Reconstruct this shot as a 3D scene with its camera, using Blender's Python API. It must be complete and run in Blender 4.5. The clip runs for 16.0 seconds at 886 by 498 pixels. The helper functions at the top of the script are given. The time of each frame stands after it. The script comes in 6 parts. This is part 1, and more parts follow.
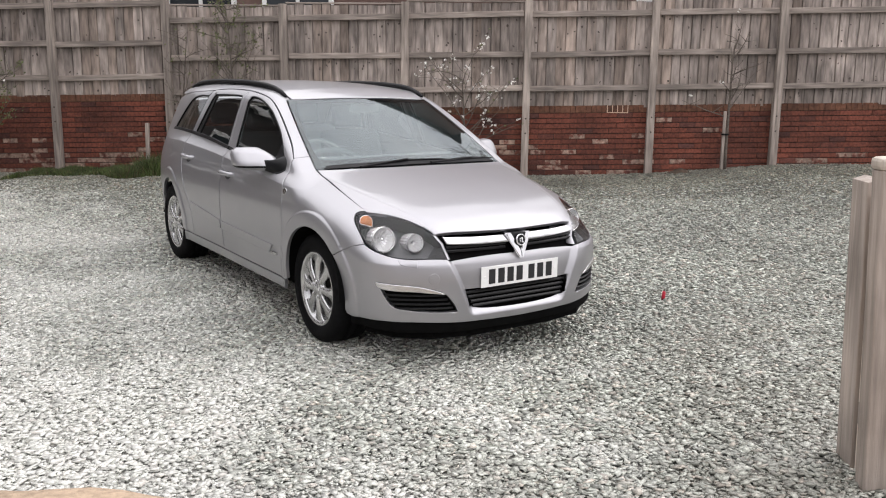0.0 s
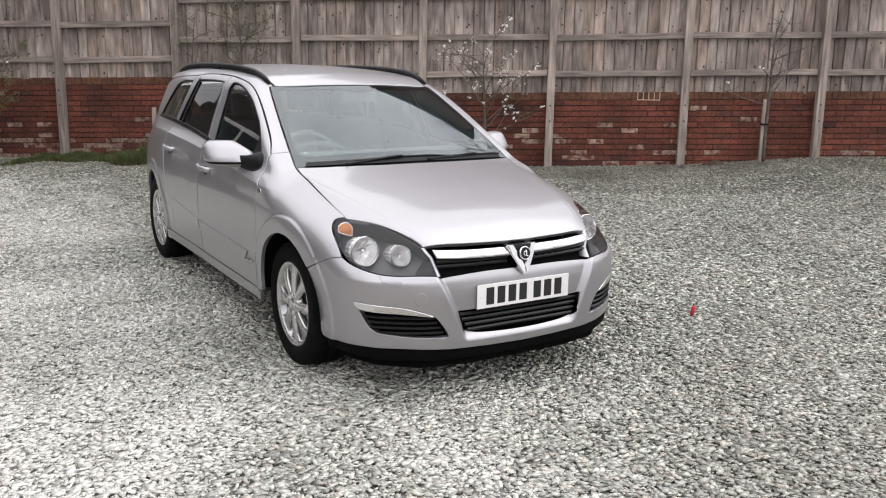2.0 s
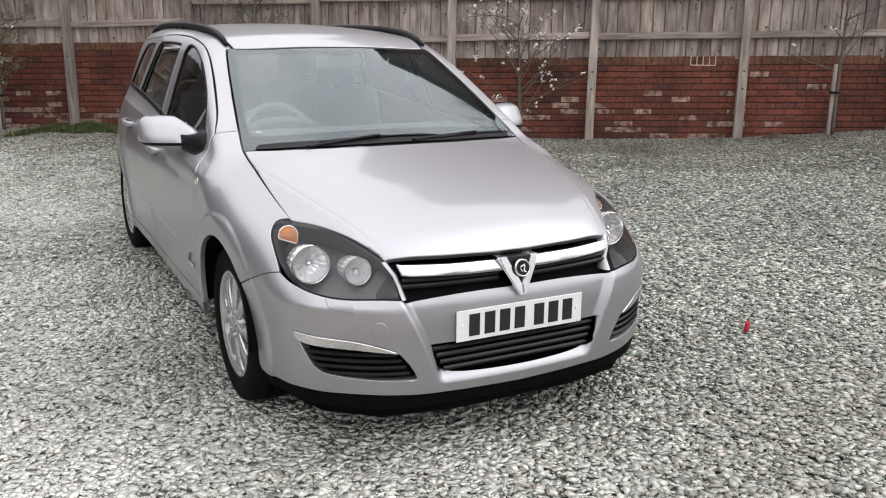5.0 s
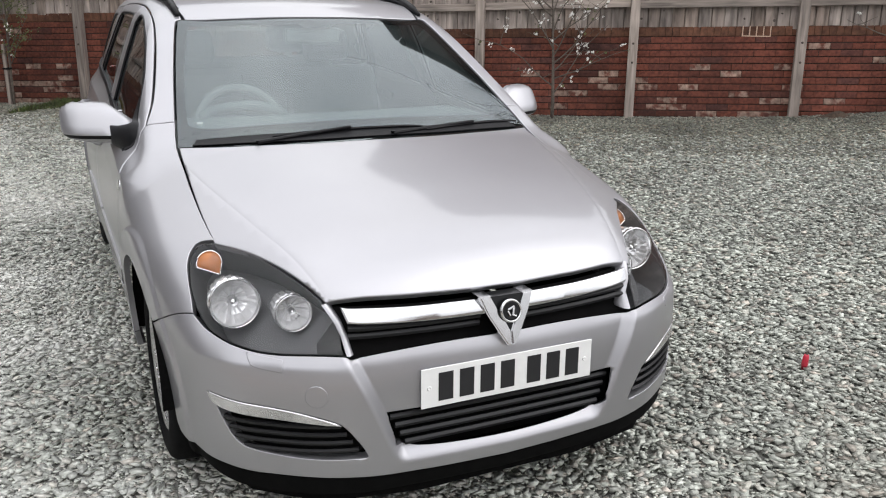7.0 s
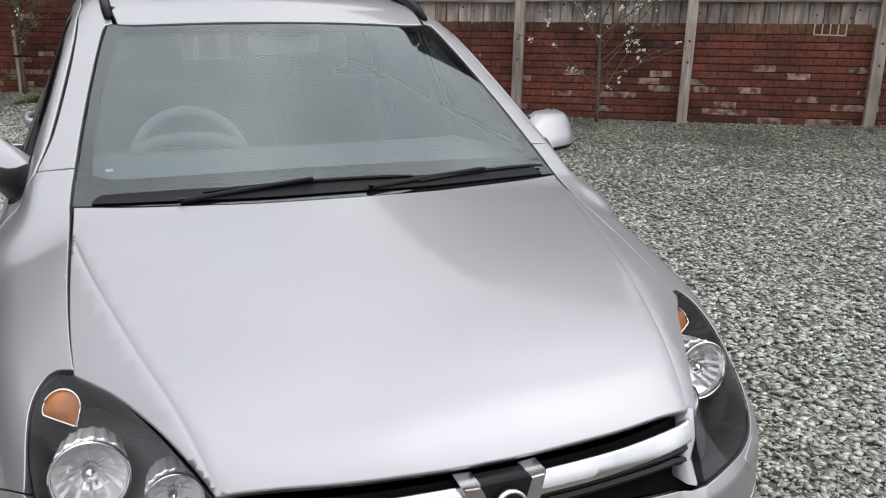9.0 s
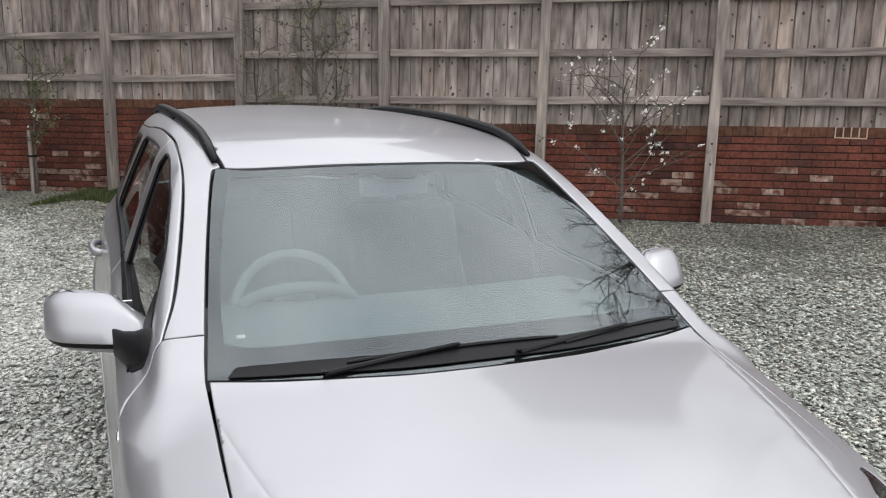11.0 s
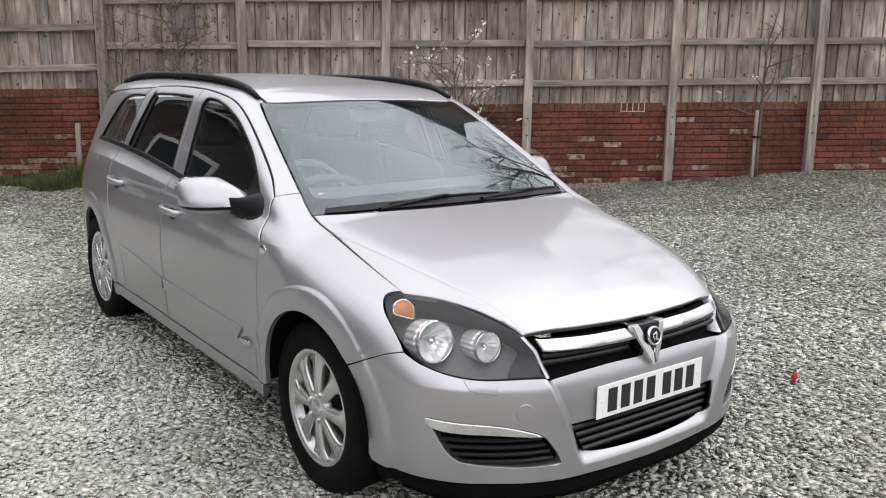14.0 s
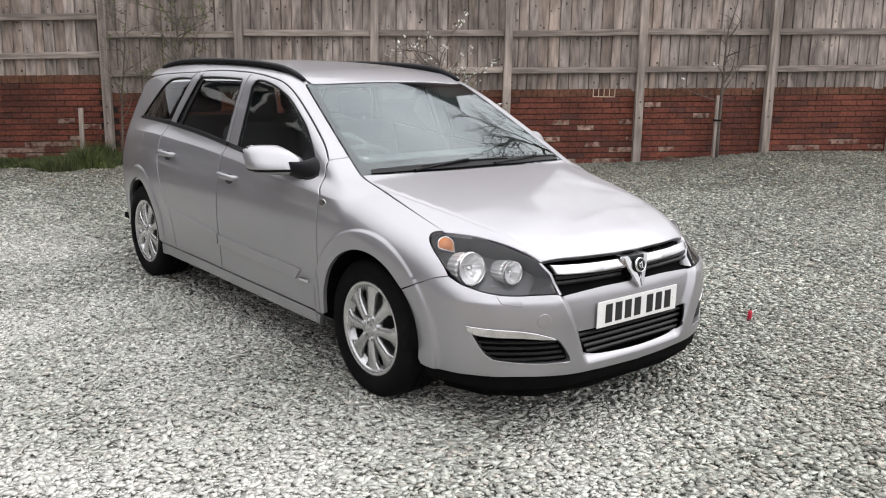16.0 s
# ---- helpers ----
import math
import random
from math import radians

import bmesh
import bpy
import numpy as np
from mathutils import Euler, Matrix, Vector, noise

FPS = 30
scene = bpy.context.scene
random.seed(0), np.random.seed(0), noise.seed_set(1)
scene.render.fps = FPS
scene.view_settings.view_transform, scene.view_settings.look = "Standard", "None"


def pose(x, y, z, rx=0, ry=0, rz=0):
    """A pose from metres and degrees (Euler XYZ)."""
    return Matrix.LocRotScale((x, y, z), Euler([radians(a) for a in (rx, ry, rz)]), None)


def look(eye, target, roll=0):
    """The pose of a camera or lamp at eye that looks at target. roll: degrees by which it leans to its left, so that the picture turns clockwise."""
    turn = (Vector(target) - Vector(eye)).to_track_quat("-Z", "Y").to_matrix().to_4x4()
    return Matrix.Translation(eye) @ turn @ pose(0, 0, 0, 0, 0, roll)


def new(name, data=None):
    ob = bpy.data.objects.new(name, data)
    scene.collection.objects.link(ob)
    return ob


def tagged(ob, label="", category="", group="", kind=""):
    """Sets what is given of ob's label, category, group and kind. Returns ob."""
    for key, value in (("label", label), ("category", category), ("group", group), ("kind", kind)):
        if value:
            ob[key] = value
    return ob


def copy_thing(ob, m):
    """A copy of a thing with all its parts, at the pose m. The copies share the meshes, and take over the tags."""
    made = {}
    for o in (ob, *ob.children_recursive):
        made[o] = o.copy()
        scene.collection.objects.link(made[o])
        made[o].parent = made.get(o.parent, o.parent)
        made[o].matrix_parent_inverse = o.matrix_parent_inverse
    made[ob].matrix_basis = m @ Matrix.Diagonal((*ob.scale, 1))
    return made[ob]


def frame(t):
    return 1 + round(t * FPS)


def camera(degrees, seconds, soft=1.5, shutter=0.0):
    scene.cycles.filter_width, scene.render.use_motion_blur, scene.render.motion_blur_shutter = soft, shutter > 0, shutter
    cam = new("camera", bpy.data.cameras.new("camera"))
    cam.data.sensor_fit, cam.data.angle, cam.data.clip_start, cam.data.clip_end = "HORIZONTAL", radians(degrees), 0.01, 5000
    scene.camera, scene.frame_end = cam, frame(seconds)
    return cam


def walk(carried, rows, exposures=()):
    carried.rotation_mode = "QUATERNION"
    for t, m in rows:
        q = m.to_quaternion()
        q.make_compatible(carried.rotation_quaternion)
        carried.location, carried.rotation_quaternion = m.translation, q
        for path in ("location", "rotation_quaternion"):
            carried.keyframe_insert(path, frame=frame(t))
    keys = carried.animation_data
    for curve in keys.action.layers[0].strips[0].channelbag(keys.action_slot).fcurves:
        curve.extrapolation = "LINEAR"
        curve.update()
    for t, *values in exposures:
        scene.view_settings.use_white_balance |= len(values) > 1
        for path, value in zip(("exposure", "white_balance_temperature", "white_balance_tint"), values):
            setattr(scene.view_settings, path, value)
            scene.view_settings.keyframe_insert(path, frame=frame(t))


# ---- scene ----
cam = camera(54.4, 16.0, soft=1.1)
PATH = [
    (0, (0.273, -5.204, 1.49), (0.186, -3.244, 1.101), 0.6),
    (0.5, (0.283, -5.07, 1.537), (0.221, -3.114, 1.127), 0.7),
    (1, (0.352, -4.926, 1.53), (0.259, -2.971, 1.118), 0.8),
    (1.5, (0.424, -4.739, 1.498), (0.283, -2.786, 1.089), 0.8),
    (2, (0.424, -4.543, 1.504), (0.266, -2.595, 1.077), 0.9),
    (2.5, (0.423, -4.374, 1.498), (0.263, -2.428, 1.067), 0.1),
    (3, (0.472, -4.198, 1.497), (0.292, -2.257, 1.052), 0.6),
    (3.5, (0.525, -4.049, 1.483), (0.318, -2.113, 1.026), 0.9),
    (6, (0.672, -3.171, 1.455), (0.356, -1.271, 0.914), 0.3),
    (6.5, (0.701, -2.966, 1.45), (0.359, -1.076, 0.891), 0.3),
    (7, (0.722, -2.8, 1.448), (0.352, -0.918, 0.881), 0.4),
    (7.5, (0.69, -2.599, 1.431), (0.321, -0.721, 0.849), 0.5),
    (8, (0.651, -2.399, 1.438), (0.28, -0.527, 0.839), 0.3),
    (8.5, (0.658, -2.15, 1.451), (0.244, -0.292, 0.838), 0.8),
    (9, (0.67, -1.919, 1.5), (0.209, -0.068, 0.899), 1.1),
    (9.5, (0.575, -1.765, 1.58), (0.078, 0.09, 1.02), 0.5),
    (10, (0.457, -1.658, 1.659), (-0.068, 0.21, 1.173), -0.3),
    (10.2, (0.399, -1.63, 1.688), (-0.124, 0.242, 1.218), -0.0),
    (12.3, (0.039, -2.593, 1.511), (-0.166, -0.637, 1.149), 1.4),
    (12.5, (0.015, -2.709, 1.497), (-0.16, -0.752, 1.122), 1.2),
    (13, (-0.024, -2.969, 1.497), (-0.149, -1.012, 1.105), 1.0),
    (13.5, (-0.128, -3.178, 1.502), (-0.173, -1.218, 1.109), 0.8),
    (14, (-0.237, -3.381, 1.491), (-0.218, -1.422, 1.086), 0.8),
    (14.5, (-0.267, -3.632, 1.483), (-0.242, -1.675, 1.072), 1.6),
    (15, (-0.325, -3.82, 1.498), (-0.283, -1.866, 1.076), 1.3),
    (15.5, (-0.46, -3.979, 1.479), (-0.378, -2.027, 1.049), 0.5),
    (16, (-0.523, -4.146, 1.475), (-0.422, -2.195, 1.047), 0.9),
]
walk(cam, [(t, look(eye, target, roll)) for t, eye, target, roll in PATH],
     exposures=[(0.0, 0.17, 6600, 13.5), (3.5, 0.15, 6600, 13.0), (6.0, 0.09, 6500, 11.0), (8.0, 0.02, 6450, 10.5), (9.2, -0.15, 6400, 10.0), (10.2, 0.08, 6400, 10.0), (12.5, 0.05, 6500, 10.5), (14.5, 0.19, 6530, 11.0), (16.0, 0.18, 6550, 11.5)])


# ---- light ----
world = bpy.data.worlds.new("overcast_sky")
scene.world = world
world.use_nodes = True
wn, wl = world.node_tree.nodes, world.node_tree.links
sky = wn.new("ShaderNodeTexSky")
sky.sky_type, sky.sun_disc, sky.sun_elevation, sky.sun_rotation = "NISHITA", False, radians(50), radians(74)
coords = wn.new("ShaderNodeTexCoord")
clouds = wn.new("ShaderNodeTexNoise")
clouds.inputs["Scale"].default_value, clouds.inputs["Detail"].default_value, clouds.inputs["Roughness"].default_value = 2.2, 6.0, 0.55
cover = wn.new("ShaderNodeValToRGB")
cover.color_ramp.elements[0].position, cover.color_ramp.elements[0].color = 0.36, (7.75, 7.9, 8.35, 1)
cover.color_ramp.elements[1].position, cover.color_ramp.elements[1].color = 0.62, (13.1, 13.1, 13.2, 1)
veil = wn.new("ShaderNodeMix")
veil.data_type = "RGBA"
veil.inputs["Factor"].default_value = 0.93
wl.new(coords.outputs["Generated"], clouds.inputs["Vector"])
wl.new(clouds.outputs["Fac"], cover.inputs["Fac"])
wl.new(sky.outputs["Color"], veil.inputs[6])
wl.new(cover.outputs["Color"], veil.inputs[7])
# an overcast sky is about three times as bright overhead as at the horizon
height = wn.new("ShaderNodeSeparateXYZ")
wl.new(coords.outputs["Generated"], height.inputs[0])
dome = wn.new("ShaderNodeMapRange")
dome.inputs["To Min"].default_value, dome.inputs["To Max"].default_value = 0.40, 1.48
wl.new(height.outputs["Z"], dome.inputs["Value"])
bright = wn.new("ShaderNodeVectorMath")
bright.operation = "SCALE"
wl.new(veil.outputs[2], bright.inputs[0])
# the cloud is thinner, and so brighter, on the side of the sun
lean = wn.new("ShaderNodeVectorMath")
lean.operation = "DOT_PRODUCT"
lean.inputs[1].default_value = (0.22, 0.05, 0.0)
wl.new(coords.outputs["Generated"], lean.inputs[0])
glow = wn.new("ShaderNodeMath")
glow.operation = "MULTIPLY_ADD"
wl.new(lean.outputs["Value"], glow.inputs[0])
wl.new(dome.outputs[0], glow.inputs[1])
wl.new(dome.outputs[0], glow.inputs[2])
wl.new(glow.outputs[0], bright.inputs["Scale"])
wl.new(bright.outputs[0], wn["Background"].inputs["Color"])
wn["Background"].inputs["Strength"].default_value = 0.153
sun = new("sun", bpy.data.lights.new("sun", "SUN"))
sun.data.energy, sun.data.angle, sun.data.color = 0.8, radians(50), (1.0, 0.97, 0.93)
sun.matrix_world = look((6.5, 1.9, 8.0), (0, 0, 0))


# ---- materials ----
def material(name, colour, rough=0.6, metal=0.0, coat=0.0, spread=0.0, scale=8.0, stains=0.0, stain_scale=1.5, bump=0.0, bump_scale=60.0,
             stretch=(1, 1, 1), piece=0.0, island=0.0, second=None, emit=0.0, ior=1.5):
    """Base colour with grain and stains at two scales, changes from piece to piece, and fine relief."""
    m = bpy.data.materials.new(name)
    m.use_nodes = True
    n, l = m.node_tree.nodes, m.node_tree.links
    b = n["Principled BSDF"]
    b.inputs["Roughness"].default_value, b.inputs["Metallic"].default_value = rough, metal
    b.inputs["Coat Weight"].default_value, b.inputs["Coat Roughness"].default_value = coat, 0.085
    b.inputs["IOR"].default_value = ior
    if emit:
        b.inputs["Emission Color"].default_value, b.inputs["Emission Strength"].default_value = (*colour, 1), emit
    base = n.new("ShaderNodeRGB")
    base.outputs[0].default_value = (*colour, 1)
    out = base.outputs[0]
    at = n.new("ShaderNodeTexCoord")
    fit_to = n.new("ShaderNodeMapping")
    fit_to.inputs["Scale"].default_value = stretch
    l.new(at.outputs["Object"], fit_to.inputs["Vector"])
    broad = n.new("ShaderNodeNewGeometry").outputs["Position"] if piece else fit_to.outputs[0]
    if piece:
        # each piece is cut from another part of the grain
        shift = n.new("ShaderNodeVectorMath")
        shift.operation = "SCALE"
        shift.inputs[0].default_value = (37.0, 61.0, 23.0)
        l.new(n.new("ShaderNodeObjectInfo").outputs["Random"], shift.inputs["Scale"])
        l.new(shift.outputs[0], fit_to.inputs["Location"])

    def noise_of(scale_, detail=5.0, source=None):
        t = n.new("ShaderNodeTexNoise")
        t.inputs["Scale"].default_value, t.inputs["Detail"].default_value = scale_, detail
        l.new(source or fit_to.outputs[0], t.inputs["Vector"])
        return t.outputs["Fac"]

    def toned(colour_out, source, amount, low=0.3, high=0.7):
        fac = n.new("ShaderNodeMapRange")
        fac.inputs["From Min"].default_value, fac.inputs["From Max"].default_value = low, high
        fac.inputs["To Min"].default_value, fac.inputs["To Max"].default_value = 1 - amount, 1 + amount
        l.new(source, fac.inputs["Value"])
        mul = n.new("ShaderNodeVectorMath")
        mul.operation = "SCALE"
        l.new(colour_out, mul.inputs[0])
        l.new(fac.outputs[0], mul.inputs["Scale"])
        return mul.outputs[0]

    if second:
        other = n.new("ShaderNodeMix")
        other.data_type = "RGBA"
        fac = n.new("ShaderNodeMapRange")
        fac.inputs["From Min"].default_value, fac.inputs["From Max"].default_value = second[1], second[2]
        if (island or piece) and len(second) == 3:
            src = n.new("ShaderNodeNewGeometry").outputs["Random Per Island"] if island else n.new("ShaderNodeObjectInfo").outputs["Random"]
            white = n.new("ShaderNodeTexWhiteNoise")
            white.noise_dimensions = "1D"
            l.new(src, white.inputs["W"])
            l.new(white.outputs["Value"], fac.inputs["Value"])
        else:
            l.new(noise_of(stain_scale * 1.7), fac.inputs["Value"])
        l.new(fac.outputs[0], other.inputs[0])
        l.new(out, other.inputs[6])
        other.inputs[7].default_value = (*second[0], 1)
        out = other.outputs[2]
    if spread:
        out = toned(out, noise_of(scale), spread)
    if stains:
        out = toned(out, noise_of(stain_scale, 3.0, broad), stains)
    if piece:
        out = toned(out, n.new("ShaderNodeObjectInfo").outputs["Random"], piece, 0, 1)
    if island:
        out = toned(out, n.new("ShaderNodeNewGeometry").outputs["Random Per Island"], island, 0, 1)
    l.new(out, b.inputs["Base Color"])
    if bump:
        rise = n.new("ShaderNodeBump")
        rise.inputs["Strength"].default_value, rise.inputs["Distance"].default_value = bump, 0.01
        l.new(noise_of(bump_scale), rise.inputs["Height"])
        l.new(rise.outputs[0], b.inputs["Normal"])
    return m


def glass(name, tint, gloss=1.5, rough=0.0, haze=0.0, film_colour=(0.75, 0.78, 0.76), sheen=(1.0, 1.0, 1.0)):
    """Thin pane: tinted see-through, with a mirror image that grows at a slant and a film of dust."""
    m = bpy.data.materials.new(name)
    m.use_nodes = True
    n, l = m.node_tree.nodes, m.node_tree.links
    n.remove(n["Principled BSDF"])
    clear, shine, mix, lift = n.new("ShaderNodeBsdfTransparent"), n.new("ShaderNodeBsdfGlossy"), n.new("ShaderNodeMixShader"), n.new("ShaderNodeFresnel")
    clear.inputs["Color"].default_value = (*tint, 1)
    shine.inputs["Roughness"].default_value = rough
    shine.inputs["Color"].default_value = (*sheen, 1)
    lift.inputs["IOR"].default_value = gloss
    l.new(lift.outputs[0], mix.inputs[0])
    l.new(clear.outputs[0], mix.inputs[1])
    l.new(shine.outputs[0], mix.inputs[2])
    dust, film = n.new("ShaderNodeBsdfDiffuse"), n.new("ShaderNodeMixShader")
    dust.inputs["Color"].default_value = (*film_colour, 1)
    film.inputs[0].default_value = haze
    l.new(mix.outputs[0], film.inputs[1])
    l.new(dust.outputs[0], film.inputs[2])
    l.new(film.outputs[0], n["Material Output"].inputs["Surface"])
    return m


PAINT = material("silver_metallic_paint", (0.366, 0.363, 0.380), rough=0.44, metal=0.80, coat=0.72, spread=0.03, scale=900.0, stains=0.02, stain_scale=3.0)
BLACK_PLASTIC = material("black_plastic", (0.005, 0.005, 0.006), ior=1.28, rough=0.45, spread=0.15, scale=60, bump=0.15, bump_scale=400)
SLAT = material("dusty_black_slat", (0.008, 0.008, 0.009), ior=1.38, rough=0.42, spread=0.15, scale=60)
GREY_TRIM = material("grey_plastic_trim", (0.03, 0.03, 0.032), rough=0.45, spread=0.1, scale=50)
GLOSS_BLACK = material("black_glass_border", (0.010, 0.0105, 0.011), ior=1.3, rough=0.2, spread=0.1, scale=30)
DARK = material("dark_liner", (0.004, 0.004, 0.004), ior=1.15, rough=0.9, spread=0.2, scale=30)
REFLECTOR = material("lamp_reflector", (0.92, 0.92, 0.92), rough=0.18, metal=0.6, spread=0.10, scale=90, stretch=(1, 1, 0.2))
CHROME = material("chrome", (0.62, 0.62, 0.63), rough=0.16, metal=1.0, spread=0.04, scale=20)
SATIN = material("satin_metal", (0.85, 0.85, 0.86), rough=0.16, metal=1.0, spread=0.05, scale=40)
ALLOY = material("alloy_wheel_lacquer", (0.54, 0.54, 0.54), rough=0.26, metal=0.78, coat=0.5, spread=0.08, scale=22, stains=0.10, stain_scale=6)
RUBBER = material("tyre_rubber", (0.0045, 0.0045, 0.005), ior=1.2, rough=0.8, spread=0.3, scale=35, stains=0.25, stain_scale=6, bump=0.2, bump_scale=250)
LAMP_BEZEL = material("lamp_housing_grey", (0.088, 0.089, 0.093), rough=0.42, metal=0.3, spread=0.05, scale=30)
AMBER = material("amber_bulb", (0.44, 0.16, 0.05), rough=0.3, spread=0.15, scale=60)
PLATE_WHITE = material("number_plate_white", (0.78, 0.78, 0.77), rough=0.35, spread=0.03, scale=40)
INK = material("plate_black", (0.012, 0.012, 0.014), rough=0.5, spread=0.1, scale=40)
SEAT_CLOTH = material("grey_seat_cloth", (0.11, 0.115, 0.12), rough=0.9, spread=0.2, scale=120, bump=0.2, bump_scale=300)
# wheel barrel and brake disc, far darker than the lacquered rim
BARREL = material("dark_wheel_barrel", (0.022, 0.021, 0.020), rough=0.6, metal=0.4, spread=0.2, scale=40)
PALE_GREY = material("grey_soft_plastic", (0.30, 0.30, 0.30), rough=0.7, spread=0.1, scale=60)
DASH = material("dashboard_grey", (0.19, 0.20, 0.20), rough=0.8, spread=0.1, scale=60, bump=0.15, bump_scale=500)
LINING = material("headlining_pale_grey", (0.45, 0.45, 0.43), rough=0.95, spread=0.05, scale=80)
SCREEN_GLASS = glass("windscreen_glass", (0.72, 0.79, 0.775), 1.84, sheen=(0.91, 0.98, 1.0))
SKY_HAZE = glass("dust_and_sky_haze", (0.90, 0.95, 0.95), 1.02, haze=0.20, film_colour=(0.64, 0.74, 0.76))
# dust haze with painted sky reflection, fading out towards the passenger's side
nodes, links = SKY_HAZE.node_tree.nodes, SKY_HAZE.node_tree.links
at, axes, fade = nodes.new("ShaderNodeTexCoord"), nodes.new("ShaderNodeSeparateXYZ"), nodes.new("ShaderNodeMapRange")
fade.inputs["From Min"].default_value, fade.inputs["From Max"].default_value = -0.25, 0.45
fade.inputs["To Min"].default_value, fade.inputs["To Max"].default_value = 0.055, 0.015
links.new(at.outputs["Object"], axes.inputs[0])
links.new(axes.outputs["X"], fade.inputs["Value"])
links.new(fade.outputs[0], [n for n in nodes if n.type == "MIX_SHADER" and n.inputs[2].links[0].from_node.type == "BSDF_DIFFUSE"][0].inputs[0])
SIDE_GLASS = glass("side_window_glass", (0.58, 0.63, 0.62), 1.50)
LENS_GLASS = glass("headlamp_lens", (0.96, 0.96, 0.96), 1.34)
RED_PLASTIC = material("red_plastic", (0.50, 0.025, 0.05), rough=0.4, spread=0.1, scale=80)
TAIL_RED = material("tail_lamp_red", (0.40, 0.02, 0.02), rough=0.15, coat=1.0, spread=0.1, scale=60)
WOOD_BOARD = material("weathered_fence_board", (0.312, 0.264, 0.236), rough=0.9, spread=0.50, scale=6, stains=0.38, stain_scale=0.9, bump=0.5, bump_scale=22,
                      stretch=(3.2, 3.2, 0.55), piece=0.20, second=((0.270, 0.215, 0.182), 0.55, 0.95))
WOOD_POST = material("weathered_fence_post", (0.300, 0.254, 0.222), rough=0.9, spread=0.42, scale=6, stains=0.30, stain_scale=1.2, bump=0.5, bump_scale=22,
                     stretch=(5, 5, 0.4), piece=0.16)
WOOD_RAIL = material("weathered_fence_rail", (0.275, 0.232, 0.203), rough=0.9, spread=0.42, scale=6, stains=0.30, stain_scale=1.2, bump=0.5, bump_scale=22,
                     stretch=(0.4, 5, 5), piece=0.22)
WOOD_GATE = material("grey_gate_timber", (0.30, 0.255, 0.222), rough=0.85, spread=0.30, scale=6, stains=0.25, stain_scale=2.5, bump=0.4, bump_scale=22,
                     stretch=(6, 6, 0.4), piece=0.08)
WOOD_STILE = material("pale_gate_timber", (0.56, 0.49, 0.42), rough=0.8, spread=0.20, scale=6, stains=0.15, stain_scale=3, bump=0.3, bump_scale=22,
                      stretch=(6, 6, 0.4), piece=0.05)
KNOT = material("dark_wood_knot", (0.075, 0.060, 0.050), rough=0.9, spread=0.5, scale=60)
BRICK = material("red_brick", (0.136, 0.041, 0.0255), rough=0.9, spread=0.36, scale=28, stains=0.50, stain_scale=1.3, bump=0.6, bump_scale=90,
                 piece=0.16, second=((0.085, 0.034, 0.027), 0.74, 1.0))
BRICK_JOINED = material("red_brick_far", (0.136, 0.041, 0.0255), rough=0.9, spread=0.36, scale=28, stains=0.50, stain_scale=1.3, bump=0.6, bump_scale=90,
                        island=0.16, second=((0.085, 0.034, 0.027), 0.74, 1.0))
COPING = material("orange_brown_coping_brick", (0.120, 0.053, 0.031), rough=0.92, spread=0.35, scale=20, stains=0.45, stain_scale=1.6, bump=0.6, bump_scale=90,
                  island=0.10)
BRICK_PALE = material("lime_bloomed_brick", (0.30, 0.205, 0.160), rough=0.92, spread=0.40, scale=24, stains=0.30, stain_scale=7, bump=0.5, bump_scale=90, piece=0.12, second=((0.135, 0.048, 0.034), 0.46, 0.60, "patchy"))
MORTAR = material("dark_mortar", (0.040, 0.028, 0.023), rough=0.95, spread=0.3, scale=40, stains=0.3, stain_scale=2, bump=0.5, bump_scale=120)
FRESH_MORTAR = material("pale_mortar", (0.58, 0.42, 0.32), rough=0.95, spread=0.15, scale=60)
SLATE = material("slate_chippings", (0.450, 0.468, 0.415), rough=0.75, spread=0.16, scale=70, stains=0.20, stain_scale=0.45, bump=0.3, bump_scale=140,
                 island=0.47, second=((0.47, 0.42, 0.36), 0.70, 1.0))
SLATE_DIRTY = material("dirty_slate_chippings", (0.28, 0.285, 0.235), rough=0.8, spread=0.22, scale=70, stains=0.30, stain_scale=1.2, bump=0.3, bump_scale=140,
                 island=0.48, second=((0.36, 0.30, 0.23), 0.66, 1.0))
GROUND = material("gravel_bed", (0.115, 0.114, 0.102), rough=0.9, spread=0.45, scale=45, stains=0.2, stain_scale=0.9, bump=1.0, bump_scale=70)
SOIL = material("sandy_soil", (0.36, 0.27, 0.19), rough=0.95, spread=0.25, scale=30, stains=0.2, stain_scale=3, bump=0.6, bump_scale=90)
EARTH = material("dark_earth", (0.060, 0.040, 0.027), rough=0.95, spread=0.4, scale=50, stains=0.25, stain_scale=9, bump=1.0, bump_scale=70)
BARK = material("grey_bark", (0.115, 0.095, 0.078), rough=0.9, spread=0.3, scale=40, stains=0.2, stain_scale=8, bump=0.5, bump_scale=120)
LEAF = material("young_green_leaf", (0.115, 0.135, 0.045), rough=0.6, spread=0.2, scale=40, island=0.35)
BLOSSOM = material("white_blossom", (0.80, 0.78, 0.74), rough=0.6, spread=0.08, scale=60, island=0.08)
GRASS = material("grass_blades", (0.058, 0.084, 0.022), rough=0.8, spread=0.2, scale=30, stains=0.35, stain_scale=3, island=0.5, second=((0.095, 0.075, 0.036), 0.72, 0.95))
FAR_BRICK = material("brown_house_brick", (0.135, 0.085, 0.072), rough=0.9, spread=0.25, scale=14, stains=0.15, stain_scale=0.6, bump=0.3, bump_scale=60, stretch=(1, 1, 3))
